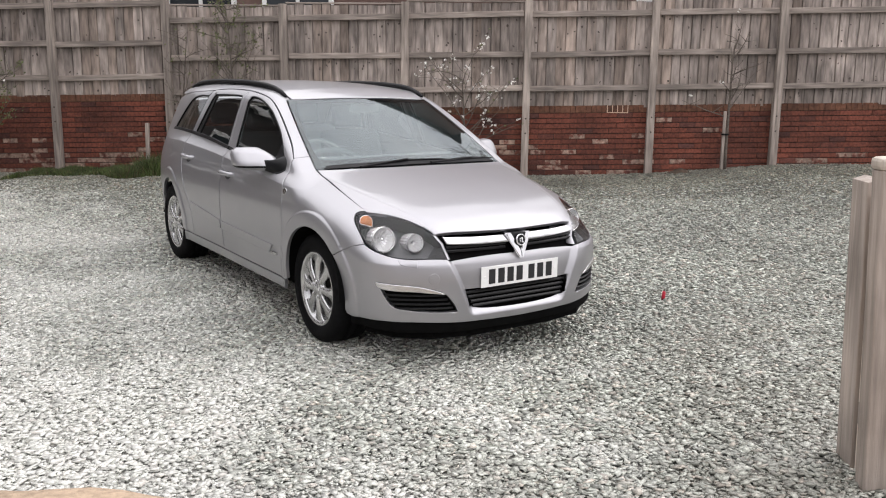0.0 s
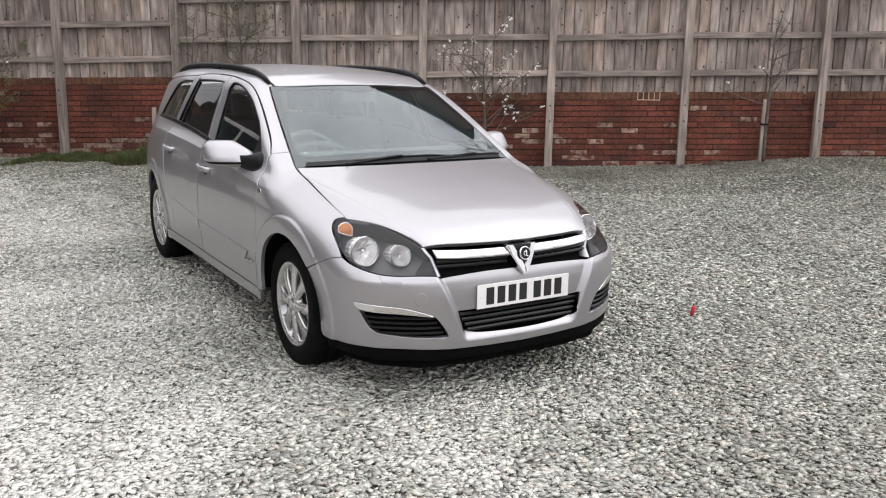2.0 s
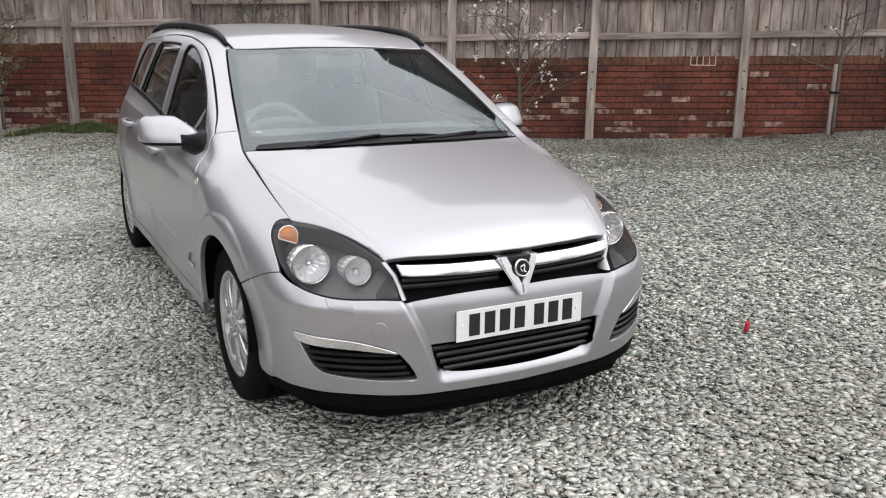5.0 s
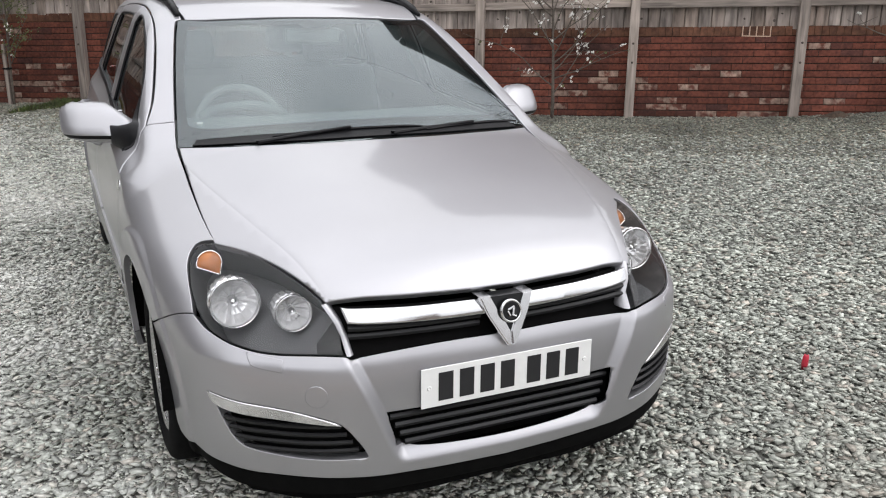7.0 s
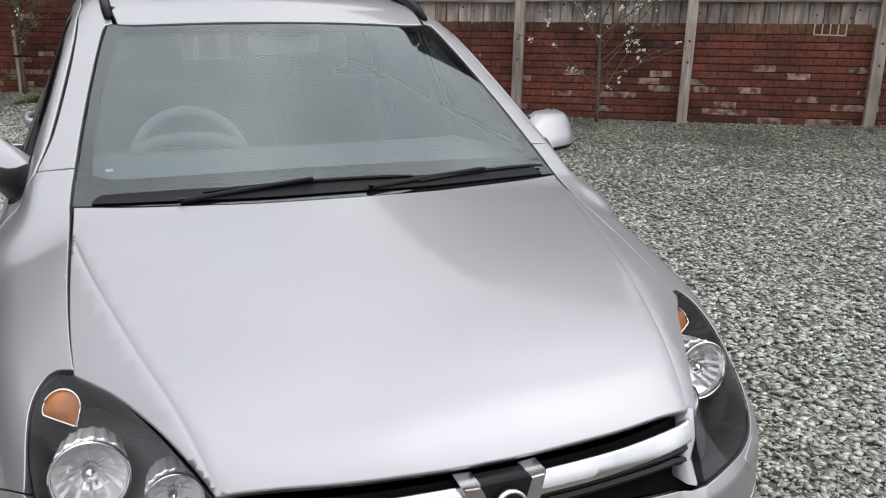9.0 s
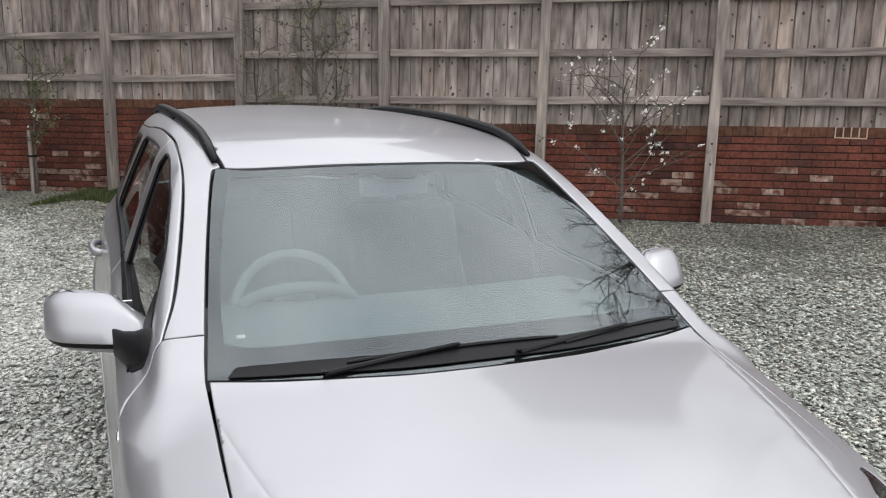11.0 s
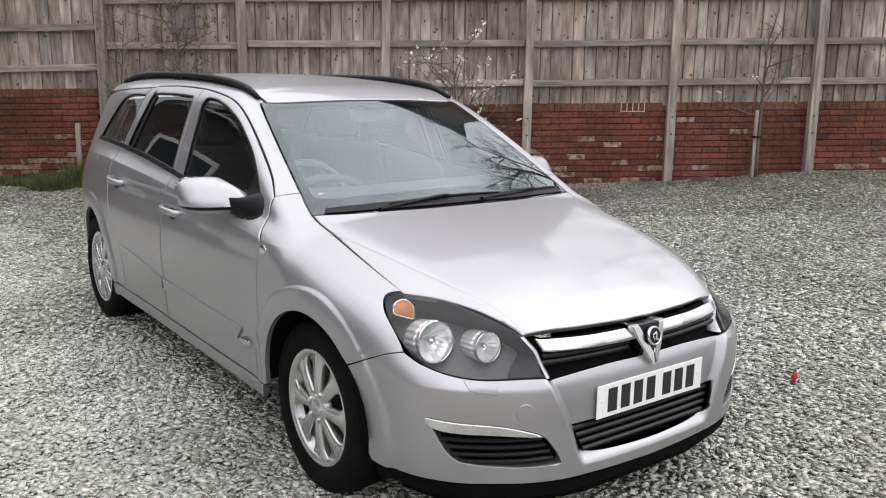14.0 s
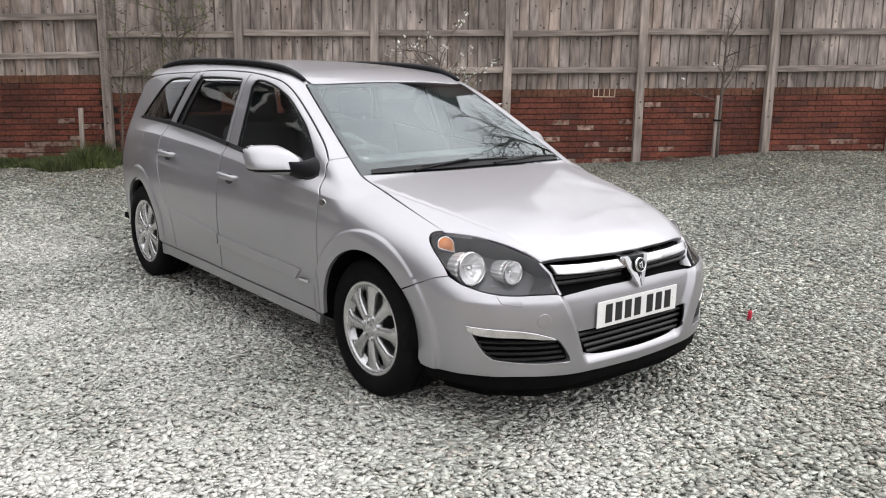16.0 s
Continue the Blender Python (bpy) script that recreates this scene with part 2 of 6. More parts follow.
# house brick with deep shade put into its colour, for dark side-window reflections
SHADED_BRICK = material("shaded_house_brick", (0.045, 0.034, 0.031), rough=0.9, spread=0.25, scale=14, stains=0.15, stain_scale=0.6, bump=0.3, bump_scale=60, stretch=(1, 1, 3))
WHITE_PAINT = material("white_window_paint", (0.78, 0.78, 0.77), rough=0.45, spread=0.04, scale=12)
ROOF_TILE = material("grey_roof_tile", (0.060, 0.054, 0.052), rough=0.9, spread=0.25, scale=10, stains=0.2, stain_scale=1.0, bump=0.6, bump_scale=22, stretch=(1, 1, 2))
WINDOW_DARK = material("dark_window_pane", (0.02, 0.024, 0.028), rough=0.05, spread=0.1, scale=2)


def patched(m, amount=1.0):
    """Paler towards the near left, darker and browner towards the gate: broad patches with ragged edges."""
    n, l = m.node_tree.nodes, m.node_tree.links
    b = n["Principled BSDF"]
    out = b.inputs["Base Color"].links[0].from_socket
    place = n.new("ShaderNodeNewGeometry").outputs["Position"]
    axes = n.new("ShaderNodeSeparateXYZ")
    l.new(place, axes.inputs[0])

    def field(scale_, slope, lean, low, high):
        t = n.new("ShaderNodeTexNoise")
        t.inputs["Scale"].default_value, t.inputs["Detail"].default_value, t.inputs["Roughness"].default_value = scale_, 6.0, 0.65
        l.new(place, t.inputs["Vector"])
        along, across, total, fac = n.new("ShaderNodeMath"), n.new("ShaderNodeMath"), n.new("ShaderNodeMath"), n.new("ShaderNodeMapRange")
        along.operation, across.operation, total.operation = "MULTIPLY_ADD", "MULTIPLY_ADD", "ADD"
        l.new(axes.outputs["X"], along.inputs[0])
        along.inputs[1].default_value = slope
        l.new(t.outputs["Fac"], along.inputs[2])
        l.new(axes.outputs["Y"], across.inputs[0])
        across.inputs[1].default_value, across.inputs[2].default_value = lean, 0.0
        l.new(along.outputs[0], total.inputs[0])
        l.new(across.outputs[0], total.inputs[1])
        fac.inputs["From Min"].default_value, fac.inputs["From Max"].default_value, fac.inputs["To Max"].default_value = low, high, amount
        l.new(total.outputs[0], fac.inputs["Value"])
        return fac.outputs[0]

    for fac, tint, most in ((field(0.7, -0.085, -0.07, 0.49, 0.74), (0.94, 0.93, 0.88), 0.62), (field(0.9, 0.13, -0.08, 0.64, 0.98), (0.19, 0.170, 0.138), 0.50)):
        mix = n.new("ShaderNodeMix")
        mix.data_type = "RGBA"
        half = n.new("ShaderNodeMath")
        half.operation = "MULTIPLY"
        half.inputs[1].default_value = most
        l.new(fac, half.inputs[0])
        l.new(half.outputs[0], mix.inputs[0])
        l.new(out, mix.inputs[6])
        mix.inputs[7].default_value = (*tint, 1)
        out = mix.outputs[2]
    l.new(out, b.inputs["Base Color"])


patched(SLATE)
patched(GROUND, 0.5)


# ---- building helpers ----
def part(name, bm, mat, parent=None, label="", smooth=False):
    """Links a bmesh as one mesh object."""
    me = bpy.data.meshes.new(name)
    bm.normal_update()
    bm.to_mesh(me)
    bm.free()
    return placed(name, me, mat, parent, label, smooth)


def placed(name, me, mat, parent=None, label="", smooth=False):
    me.materials.append(mat)
    if smooth:
        me.polygons.foreach_set("use_smooth", [True] * len(me.polygons))
    ob = new(name, me)
    ob.parent = parent
    return tagged(ob, label)


def sheet(name, verts, faces, mat, parent=None, label="", smooth=False):
    me = bpy.data.meshes.new(name)
    me.from_pydata([tuple(map(float, v)) for v in verts], [], faces)
    return placed(name, me, mat, parent, label, smooth)


def thing(name, m, label, category, group="", kind=""):
    ob = new(name)
    ob.empty_display_size = 0.2
    ob.matrix_world = m
    return tagged(ob, label, category, group, kind)


def block(bm, x0, x1, y0, y1, z0, z1, bevel=0.0, m=None):
    made = bmesh.ops.create_cube(bm, size=1.0, matrix=Matrix.LocRotScale(((x0 + x1) / 2, (y0 + y1) / 2, (z0 + z1) / 2), None, (x1 - x0, y1 - y0, z1 - z0)))
    if bevel:
        edges = list({e for v in made["verts"] for e in v.link_edges})
        made = bmesh.ops.bevel(bm, geom=edges, offset=bevel, segments=2, affect="EDGES", profile=0.5)
    if m is not None:
        bmesh.ops.transform(bm, matrix=m, verts=made["verts"])
    return bm


def a_block(*args, **kw):
    return block(bmesh.new(), *args, **kw)


def tube(points, radii, sides=6, bm=None, cap=True):
    """A tapered tube along a line of points."""
    bm = bm or bmesh.new()
    pts = [Vector(p) for p in points]
    rings, up = [], Vector((0.31, 0.17, 0.93))
    for i, p in enumerate(pts):
        d = (pts[min(i + 1, len(pts) - 1)] - pts[max(i - 1, 0)]).normalized()
        a = d.cross(up if abs(d.dot(up)) < 0.95 else Vector((1, 0, 0))).normalized()
        b = d.cross(a)
        r = radii[i] if hasattr(radii, "__len__") else radii
        rings.append([bm.verts.new(p + r * (math.cos(2 * math.pi * k / sides) * a + math.sin(2 * math.pi * k / sides) * b)) for k in range(sides)])
    for r0, r1 in zip(rings, rings[1:]):
        for k in range(sides):
            bm.faces.new((r0[k], r0[(k + 1) % sides], r1[(k + 1) % sides], r1[k]))
    if cap:
        bm.faces.new(rings[0][::-1])
        bm.faces.new(rings[-1])
    return bm


def lathe(profile, turns=48, axis="x", centre=(0, 0, 0), closed=False):
    """A turned form: profile of (along the axis, radius)."""
    bm = bmesh.new()
    rings = []
    for k in range(turns):
        c, s = math.cos(2 * math.pi * k / turns), math.sin(2 * math.pi * k / turns)
        ring = []
        for a, r in profile:
            p = {"x": (a, r * c, r * s), "y": (r * c, a, r * s), "z": (r * c, r * s, a)}[axis]
            ring.append(bm.verts.new(Vector(p) + Vector(centre)))
        rings.append(ring)
    n = len(profile)
    for k in range(turns):
        r0, r1 = rings[k], rings[(k + 1) % turns]
        for i in range(n if closed else n - 1):
            bm.faces.new((r0[i], r1[i], r1[(i + 1) % n], r0[(i + 1) % n]))
    bmesh.ops.recalc_face_normals(bm, faces=bm.faces)
    return bm


# ---- body form of the car: one smooth closed form, y = 0 at the front axle, nose towards -y ----
def curve(xs, ys):
    """A smooth function through a few points, flat-ended outside them."""
    xs, ys = np.array(xs, float), np.array(ys, float)
    d = np.diff(ys) / np.diff(xs)
    m = np.empty_like(ys)
    m[0], m[-1] = d[0], d[-1]
    m[1:-1] = (d[:-1] * np.diff(xs)[1:] + d[1:] * np.diff(xs)[:-1]) / (xs[2:] - xs[:-2])

    def value(x):
        x = np.asarray(x, float)
        c = np.clip(x, xs[0], xs[-1])
        i = np.clip(np.searchsorted(xs, c) - 1, 0, len(xs) - 2)
        h = xs[i + 1] - xs[i]
        s = (c - xs[i]) / h
        v = (ys[i] * (1 + 2 * s) * (1 - s) ** 2 + m[i] * h * s * (1 - s) ** 2
             + ys[i + 1] * s * s * (3 - 2 * s) - m[i + 1] * h * s * s * (1 - s))
        return v + np.where(x < xs[0], m[0] * (x - xs[0]), 0) + np.where(x > xs[-1], m[-1] * (x - xs[-1]), 0)
    return value


def smax(a, b, k):
    h = np.maximum(k - np.abs(a - b), 0) / k
    return np.maximum(a, b) + h * h * k / 4


def smin(a, b, k):
    return -smax(-a, -b, k)


PLAN = curve([-0.8, -0.5, -0.25, 0.1, 0.6, 1.6, 2.6, 3.1, 3.5, 3.65], [0.70, 0.795, 0.838, 0.860, 0.862, 0.860, 0.848, 0.788, 0.690, 0.64])
FLANK = curve([0.15, 0.28, 0.45, 0.62, 0.78, 0.88, 0.96, 1.05], [-0.055, -0.030, -0.016, -0.004, -0.013, -0.036, -0.068, -0.12])
NOSE_Z = curve([0.15, 0.28, 0.42, 0.528, 0.556, 0.585, 0.62, 0.70, 0.80], [-0.835, -0.858, -0.863, -0.859, -0.853, -0.838, -0.816, -0.775, -0.70])
NOSE_X = curve([0.0, 0.25, 0.42, 0.5, 0.62, 0.72, 0.80, 0.86], [0.0, 0.012, 0.034, 0.060, 0.133, 0.218, 0.315, 0.46])
LEAN_X = curve([0.0, 0.3, 0.45, 0.6, 0.7, 0.8], [0.0, 0.0, 0.10, 0.40, 0.55, 0.55])
HOOD = curve([-0.86, -0.78, -0.6, -0.35, 0.0, 0.25, 0.6, 1.4, 2.6, 3.6], [0.655, 0.715, 0.795, 0.866, 0.940, 0.985, 1.045, 1.10, 1.15, 1.15])
ROOF = curve([0.8, 1.1, 1.5, 2.0, 2.7, 3.2, 3.5], [1.362, 1.414, 1.450, 1.462, 1.446, 1.405, 1.355])
CABIN = curve([0.85, 0.95, 1.1, 1.25, 1.36, 1.45], [0.810, 0.784, 0.733, 0.676, 0.628, 0.573])
CABIN_Y = curve([0.2, 0.8, 1.6, 2.6, 3.3, 3.6], [-0.02, -0.008, 0.0, -0.018, -0.105, -0.16])
TAIL = curve([0.2, 0.45, 0.7, 0.95, 1.1, 1.38], [3.48, 3.54, 3.53, 3.51, 3.44, 3.27])


RIB = curve([0.25, 0.32, 0.42, 0.58, 0.65], [0.31, 0.335, 0.375, 0.445, 0.47])
SHOULDER = curve([-0.3, 0.25, 0.8, 1.5, 2.0, 2.5, 3.0], [0.845, 0.863, 0.900, 0.947, 0.970, 0.984, 0.972])
FOLD = curve([-0.75, -0.6, -0.3, 0.07, 0.25], [0.44, 0.483, 0.567, 0.645, 0.67])


def ramp(s):
    s = np.clip(s, 0, 1)
    return s * s * (3 - 2 * s)


def body(p):
    """Negative inside the car's skin."""
    x, y, z = np.abs(p[..., 0] + 0.012), p[..., 1], p[..., 2]
    # raised lips round the wheel arches, the ribs beside the number plate and the folds of the bonnet
    wheel = np.minimum(np.hypot(y + 0.035, z - 0.335), np.hypot(y - 2.685, z - 0.335))
    lip = 0.010 * ramp((0.430 - wheel) / 0.015)
    dish = 0.030 * ramp((RIB(z) - x) / 0.042) * ramp((0.655 - z) / 0.055) * ramp((z - 0.275) / 0.045)
    past = x - FOLD(y)
    fold = 0.135 * (past + np.sqrt(past * past + 0.009 ** 2)) * ramp((0.26 - y) / 0.15)
    over = z - SHOULDER(y)
    shoulder = (np.where(over < 0, 0.012 * np.maximum(1 + over / 0.09, 0), 0.012 - 0.36 * over)) * ramp((y + 0.05) / 0.35) * ramp((3.15 - y) / 0.5)
    side = x - PLAN(y) - FLANK(z) - lip - shoulder
    front = NOSE_Z(z) + NOSE_X(x) + LEAN_X(x) * np.maximum(z - 0.56, 0) * 1.2 + dish - y
    groove = 0.0020 * np.exp(-((x - FOLD(y)) / 0.0050) ** 2) * ramp((0.20 - y) / 0.15)
    top = z - HOOD(y) + 0.115 * x * x + fold + groove
    rear = y - TAIL(z) + 0.26 * x * x
    low = smax(smax(side, top, 0.07), front * 0.8, 0.06)
    low = smax(smax(low, rear, 0.20), 0.165 - z, 0.05)
    back = y - 0.33 * x * x
    screen = ((z - 1.025) - 0.535 * (back - 0.27) + 0.05 * (back - 0.27) ** 2) * 0.88
    cside = x - CABIN(z) - CABIN_Y(y)
    roof = z - ROOF(y) + 0.11 * x * x
    cab = smax(smax(cside, roof, 0.08), screen, 0.035)
    cab = smax(cab, rear, 0.13)
    cab = smax(cab, 0.86 - z, 0.02)
    return smin(low, cab, 0.02)


def strike(o, d, reach=4.0, steps=160):
    """Where rays from o along d first meet the skin; rays that miss stay at their nearest approach."""
    o, d = np.broadcast_arrays(np.asarray(o, float), np.asarray(d, float))
    shape = o.shape[:-1]
    d = (d / np.linalg.norm(d, axis=-1, keepdims=True)).reshape(-1, 3)
    o = o.reshape(-1, 3)
    n, least = len(o), reach / steps
    lo, hi = np.zeros(n), np.full(n, np.nan)
    best, bs, at = np.full(n, 1e9), np.zeros(n), np.zeros(n)
    live = np.arange(n)
    while len(live):
        s = at[live]
        v = body(o[live] + s[:, None] * d[live])
        hit = v < 0
        hi[live[hit]] = s[hit]
        nearer = ~hit & (v < best[live])
        best[live[nearer]], bs[live[nearer]] = v[nearer], s[nearer]
        lo[live[~hit]] = s[~hit]
        at[live] = s + np.maximum(0.4 * v, least)
        live = live[~hit & (at[live] <= reach)]
    miss = np.isnan(hi)
    hi = np.where(miss, bs, hi)
    lo = np.where(miss, bs, lo)
    for _ in range(22):
        mid = (lo + hi) / 2
        v = body(o + mid[..., None] * d)
        lo, hi = np.where(v > 0, mid, lo), np.where(v > 0, hi, mid)
    return (o + hi[:, None] * d).reshape(*shape, 3)


def skin_normal(p, e=0.002):
    g = np.stack([body(p + e * a) - body(p - e * a) for a in np.eye(3)], -1)
    return g / np.linalg.norm(g, axis=-1, keepdims=True)

# ---- ground ----
BANK = curve([-12, -7, -6, -4.3, 0.0, 2.7, 3.6, 4.5, 6, 12], [0.0, 0.02, 0.08, 0.12, 0.10, 0.17, 0.25, 0.32, 0.35, 0.38])
WALL_Y = 7.47


def ground_height(x, y):
    """Level where the car stands, rising to the foot of the wall, with shallow hollows."""
    x, y = np.asarray(x, float), np.asarray(y, float)
    rise = ramp((y - 3.2) / 4.0) * BANK(np.clip(x, -12, 12)) * (y < 9.0)
    level = 0.010 * np.sin(1.7 * x + 0.6 * y) * np.sin(1.1 * y - 0.4 * x)
    return rise + level * ramp((np.hypot(x + 0.8, y - 1.0) - 1.5) / 1.5) - 0.004


def ground_sheet():
    far = [-700, -250, -90, -40, -22, -15]
    xs = np.array(far + list(np.arange(-12, 12.01, 0.3)) + [-v for v in far[::-1]])
    ys = np.array(far + list(np.arange(-10, 10.01, 0.3)) + [-v for v in far[::-1]])
    gx, gy = np.meshgrid(xs, ys, indexing="ij")
    gz = ground_height(gx, gy) - 0.006
    n = len(ys)
    faces = [(i * n + j, (i + 1) * n + j, (i + 1) * n + j + 1, i * n + j + 1) for i in range(len(xs) - 1) for j in range(n - 1)]
    ob = sheet("ground", np.stack([gx, gy, gz], -1).reshape(-1, 3), faces, GROUND, smooth=True)
    return tagged(ob, "grey gravel yard ground rising gently to the brick wall", "ground", kind="structure")


def chippings(seed, k, areas, mat=None):
    """Flat broken slate chips, scattered over rectangles of the plan: (x0, x1, y0, y1, chips a square metre, smallest, largest)."""
    rng = np.random.default_rng(seed)
    all_v, all_f, count = [], [], 0
    for x0, x1, y0, y1, dense, small, large in areas:
        n = int((x1 - x0) * (y1 - y0) * dense)
        cx, cy = rng.uniform(x0, x1, n), rng.uniform(y0, y1, n)
        size = small + (large - small) * rng.random(n) ** 2.2
        ang = 2 * math.pi * (np.arange(k)[None] + rng.uniform(-0.33, 0.33, (n, k))) / k + rng.uniform(0, 6.3, (n, 1))
        rad = size[:, None] * rng.uniform(0.36, 0.64, (n, k))
        long_ = rng.uniform(1.0, 1.8, (n, 1))
        turn = rng.uniform(0, math.pi, (n, 1))
        px, py = rad * np.cos(ang) * long_, rad * np.sin(ang) / long_ ** 0.5
        qx, qy = px * np.cos(turn) - py * np.sin(turn), px * np.sin(turn) + py * np.cos(turn)
        tx, ty = rng.normal(0, 0.13, (n, 1)), rng.normal(0, 0.13, (n, 1))
        thick = size[:, None] * rng.uniform(0.07, 0.15, (n, 1))
        base = ground_height(cx, cy)[:, None] + rng.uniform(-0.004, 0.010, (n, 1))
        top = np.stack([cx[:, None] + qx, cy[:, None] + qy, base + tx * qx + ty * qy + thick], -1)
        low = np.stack([cx + rng.normal(0, 0.12, n) * size, cy + rng.normal(0, 0.12, n) * size, base[:, 0] - 0.35 * size], -1)[:, None]
        v = np.concatenate([top, low], 1).reshape(-1, 3)
        start = count + np.arange(n)[:, None] * (k + 1)
        i = np.arange(k)
        sides = np.stack([start + i, 0 * i + start + k, start + (i + 1) % k], -1).reshape(-1, 3)
        all_v.append(v)
        all_f.append((start + i, sides))
        count += len(v)
    tops = np.concatenate([f[0] for f in all_f])
    sides = np.concatenate([f[1] for f in all_f])
    me = bpy.data.meshes.new("slate_chippings")
    v = np.concatenate(all_v)
    loops = np.concatenate([tops.ravel(), sides.ravel()])
    starts = np.concatenate([np.arange(len(tops)) * k, len(tops) * k + np.arange(len(sides)) * 3])
    me.vertices.add(len(v))
    me.vertices.foreach_set("co", v.ravel())
    me.loops.add(len(loops))
    me.loops.foreach_set("vertex_index", loops)
    me.polygons.add(len(starts))
    me.polygons.foreach_set("loop_start", starts)
    me.update(calc_edges=True)
    me.validate()
    ob = placed("slate_chippings", me, mat or SLATE)
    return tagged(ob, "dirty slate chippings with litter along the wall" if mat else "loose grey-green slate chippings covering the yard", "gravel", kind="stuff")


ground_sheet()
chippings(3, 5, [(-2.6, 2.6, -2.5, 0.2, 6000, 0.012, 0.040)])
chippings(4, 4, [(-3.8, 3.8, -3.3, -2.5, 2600, 0.016, 0.052), (-7.0, -2.6, -2.5, 1.2, 3300, 0.015, 0.042), (2.6, 6.5, -2.5, 1.2, 3300, 0.015, 0.042),
                 (-2.6, 2.6, 0.2, 1.2, 4800, 0.013, 0.042), (-8.3, 8.3, 1.2, 4.2, 2300, 0.018, 0.046), (-8.3, 8.3, 4.2, 5.3, 1800, 0.018, 0.046), (-8.3, 8.3, 5.3, 6.2, 700, 0.018, 0.046)])
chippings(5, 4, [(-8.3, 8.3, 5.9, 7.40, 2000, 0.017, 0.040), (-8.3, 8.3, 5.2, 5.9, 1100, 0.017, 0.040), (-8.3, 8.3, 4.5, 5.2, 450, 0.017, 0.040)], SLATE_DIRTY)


# ---- brick wall with its timber fence ----
def fall(x):
    """The wall and fence climb a little along their length, and step up by the old post."""
    return 0.022 * (x - 0.88) + (0.235 if x < -4.32 else 0.0)


POSTS = [-11.2, -9.45, -7.72, -6.03, -4.32, -2.60, -0.865, 0.885, 2.675, 4.43, 6.20, 7.96, 9.72, 11.5]
LIFTS = {"brick": 1.105, "rail": (1.355, 1.840, 2.385), "top": 2.56}


def brick_wall():
    wall = tagged(new("wall_north"), "low red brick wall with soldier-course top, pale bloom near the ground", "wall", kind="structure")
    # mortar core, in two lengths that meet at the step
    for x0, x1 in ((-11.3, -4.32), (-4.32, 11.6)):
        bm = bmesh.new()
        low = -0.3
        a, b = LIFTS["brick"] + fall(x0 + 0.001) - 0.008, LIFTS["brick"] + fall(x1 - 0.001) - 0.008
        y0, y1 = WALL_Y + 0.012, WALL_Y + 0.215
        vs = [bm.verts.new(p) for p in ((x0, y0, low), (x1, y0, low), (x1, y0, b), (x0, y0, a), (x0, y1, low), (x1, y1, low), (x1, y1, b), (x0, y1, a))]
        for f in ((0, 1, 2, 3), (5, 4, 7, 6), (3, 2, 6, 7), (1, 5, 6, 2), (4, 0, 3, 7)):
            bm.faces.new([vs[i] for i in f])
        part("mortar", bm, MORTAR, wall, "recessed dark mortar bed")
    rng = random.Random(5)
    kinds = {}
    for key, (w, h) in {"stretcher": (0.2215, 0.064), "soldier": (0.0725, 0.100)}.items():
        bm = a_block(-w / 2, w / 2, 0, 0.1, -h / 2, h / 2)
        front = [e for e in bm.edges if all(v.co.y < 0.01 for v in e.verts)]
        bmesh.ops.bevel(bm, geom=front, offset=0.003, segments=1, affect="EDGES")
        me = bpy.data.meshes.new("brick")
        bm.to_mesh(me)
        bm.free()
        me.materials.append(BRICK)
        pale = me.copy()
        pale.materials[0] = BRICK_PALE
        kinds[key] = (me, pale)
    places = []
    for x0, x1 in ((-11.3, -4.32), (-4.32, 11.6)):
        for course in range(14):
            off = 0.1125 * (course % 2)
            x = x0 + 0.11 + off
            while x < x1 - 0.08:
                top = LIFTS["brick"] + fall(x) - 0.105
                z = top - 0.0375 - 0.075 * course
                if z > float(ground_height(x, WALL_Y - 0.05)) - 0.05:
                    places.append((x, z, course, "stretcher"))
                x += 0.225
        x = x0 + 0.04
        while x < x1 - 0.03:
            places.append((x, LIFTS["brick"] + fall(x) - 0.052, -1, "soldier"))
            x += 0.075
    rest = bmesh.new()
    singles = 0
    for x, z, course, key in places:
        above = z - float(ground_height(x, WALL_Y))
        chance = (0.20 if 0.9 < x < 2.7 or -1.0 < x < 0.2 else 0.07 if x > 2.7 else 0.18) * ramp((0.62 - above) / 0.35) + 0.03 * (key == "stretcher") + (0.25 if x < -4.4 and above < 0.32 and key == "stretcher" else 0)
        pale = rng.random() < chance
        m = pose(x + rng.uniform(-0.002, 0.002), WALL_Y + rng.uniform(-0.003, 0.003), z, 0, -1.26, rng.uniform(-0.4, 0.4))
        if key == "stretcher" and -1.0 < x < 4.6 and singles < 300 and course % 4 < 4:
            ob = new("brick", kinds[key][1 if pale else 0])
            ob.parent, ob.matrix_basis = wall, m
            singles += 1
        else:
            before = len(rest.faces)
            rest.from_mesh(kinds[key][0])
            rest.verts.ensure_lookup_table()
            fresh = rest.verts[-len(kinds[key][0].vertices):]
            for v in fresh:
                v.co = m @ v.co
            if pale:
                rest.faces.ensure_lookup_table()
                for f in rest.faces[before:]:
                    f.material_index = 1
            elif key == "soldier":
                rest.faces.ensure_lookup_table()
                for f in rest.faces[before:]:
                    f.material_index = 2
    ob = part("more_bricks", rest, BRICK_JOINED, wall, "further red bricks of the wall")
    ob.data.materials.append(BRICK_PALE)
    ob.data.materials.append(COPING)
    tagged(ob, kind="stuff")
    # four newly pointed soldier joints
    bm = bmesh.new()
    for k in range(5):
        block(bm, 2.055 + 0.073 * k, 2.066 + 0.073 * k, WALL_Y - 0.004, WALL_Y + 0.02, 1.03, 1.135)
    block(bm, 2.055, 2.358, WALL_Y - 0.004, WALL_Y + 0.02, 1.022, 1.033)
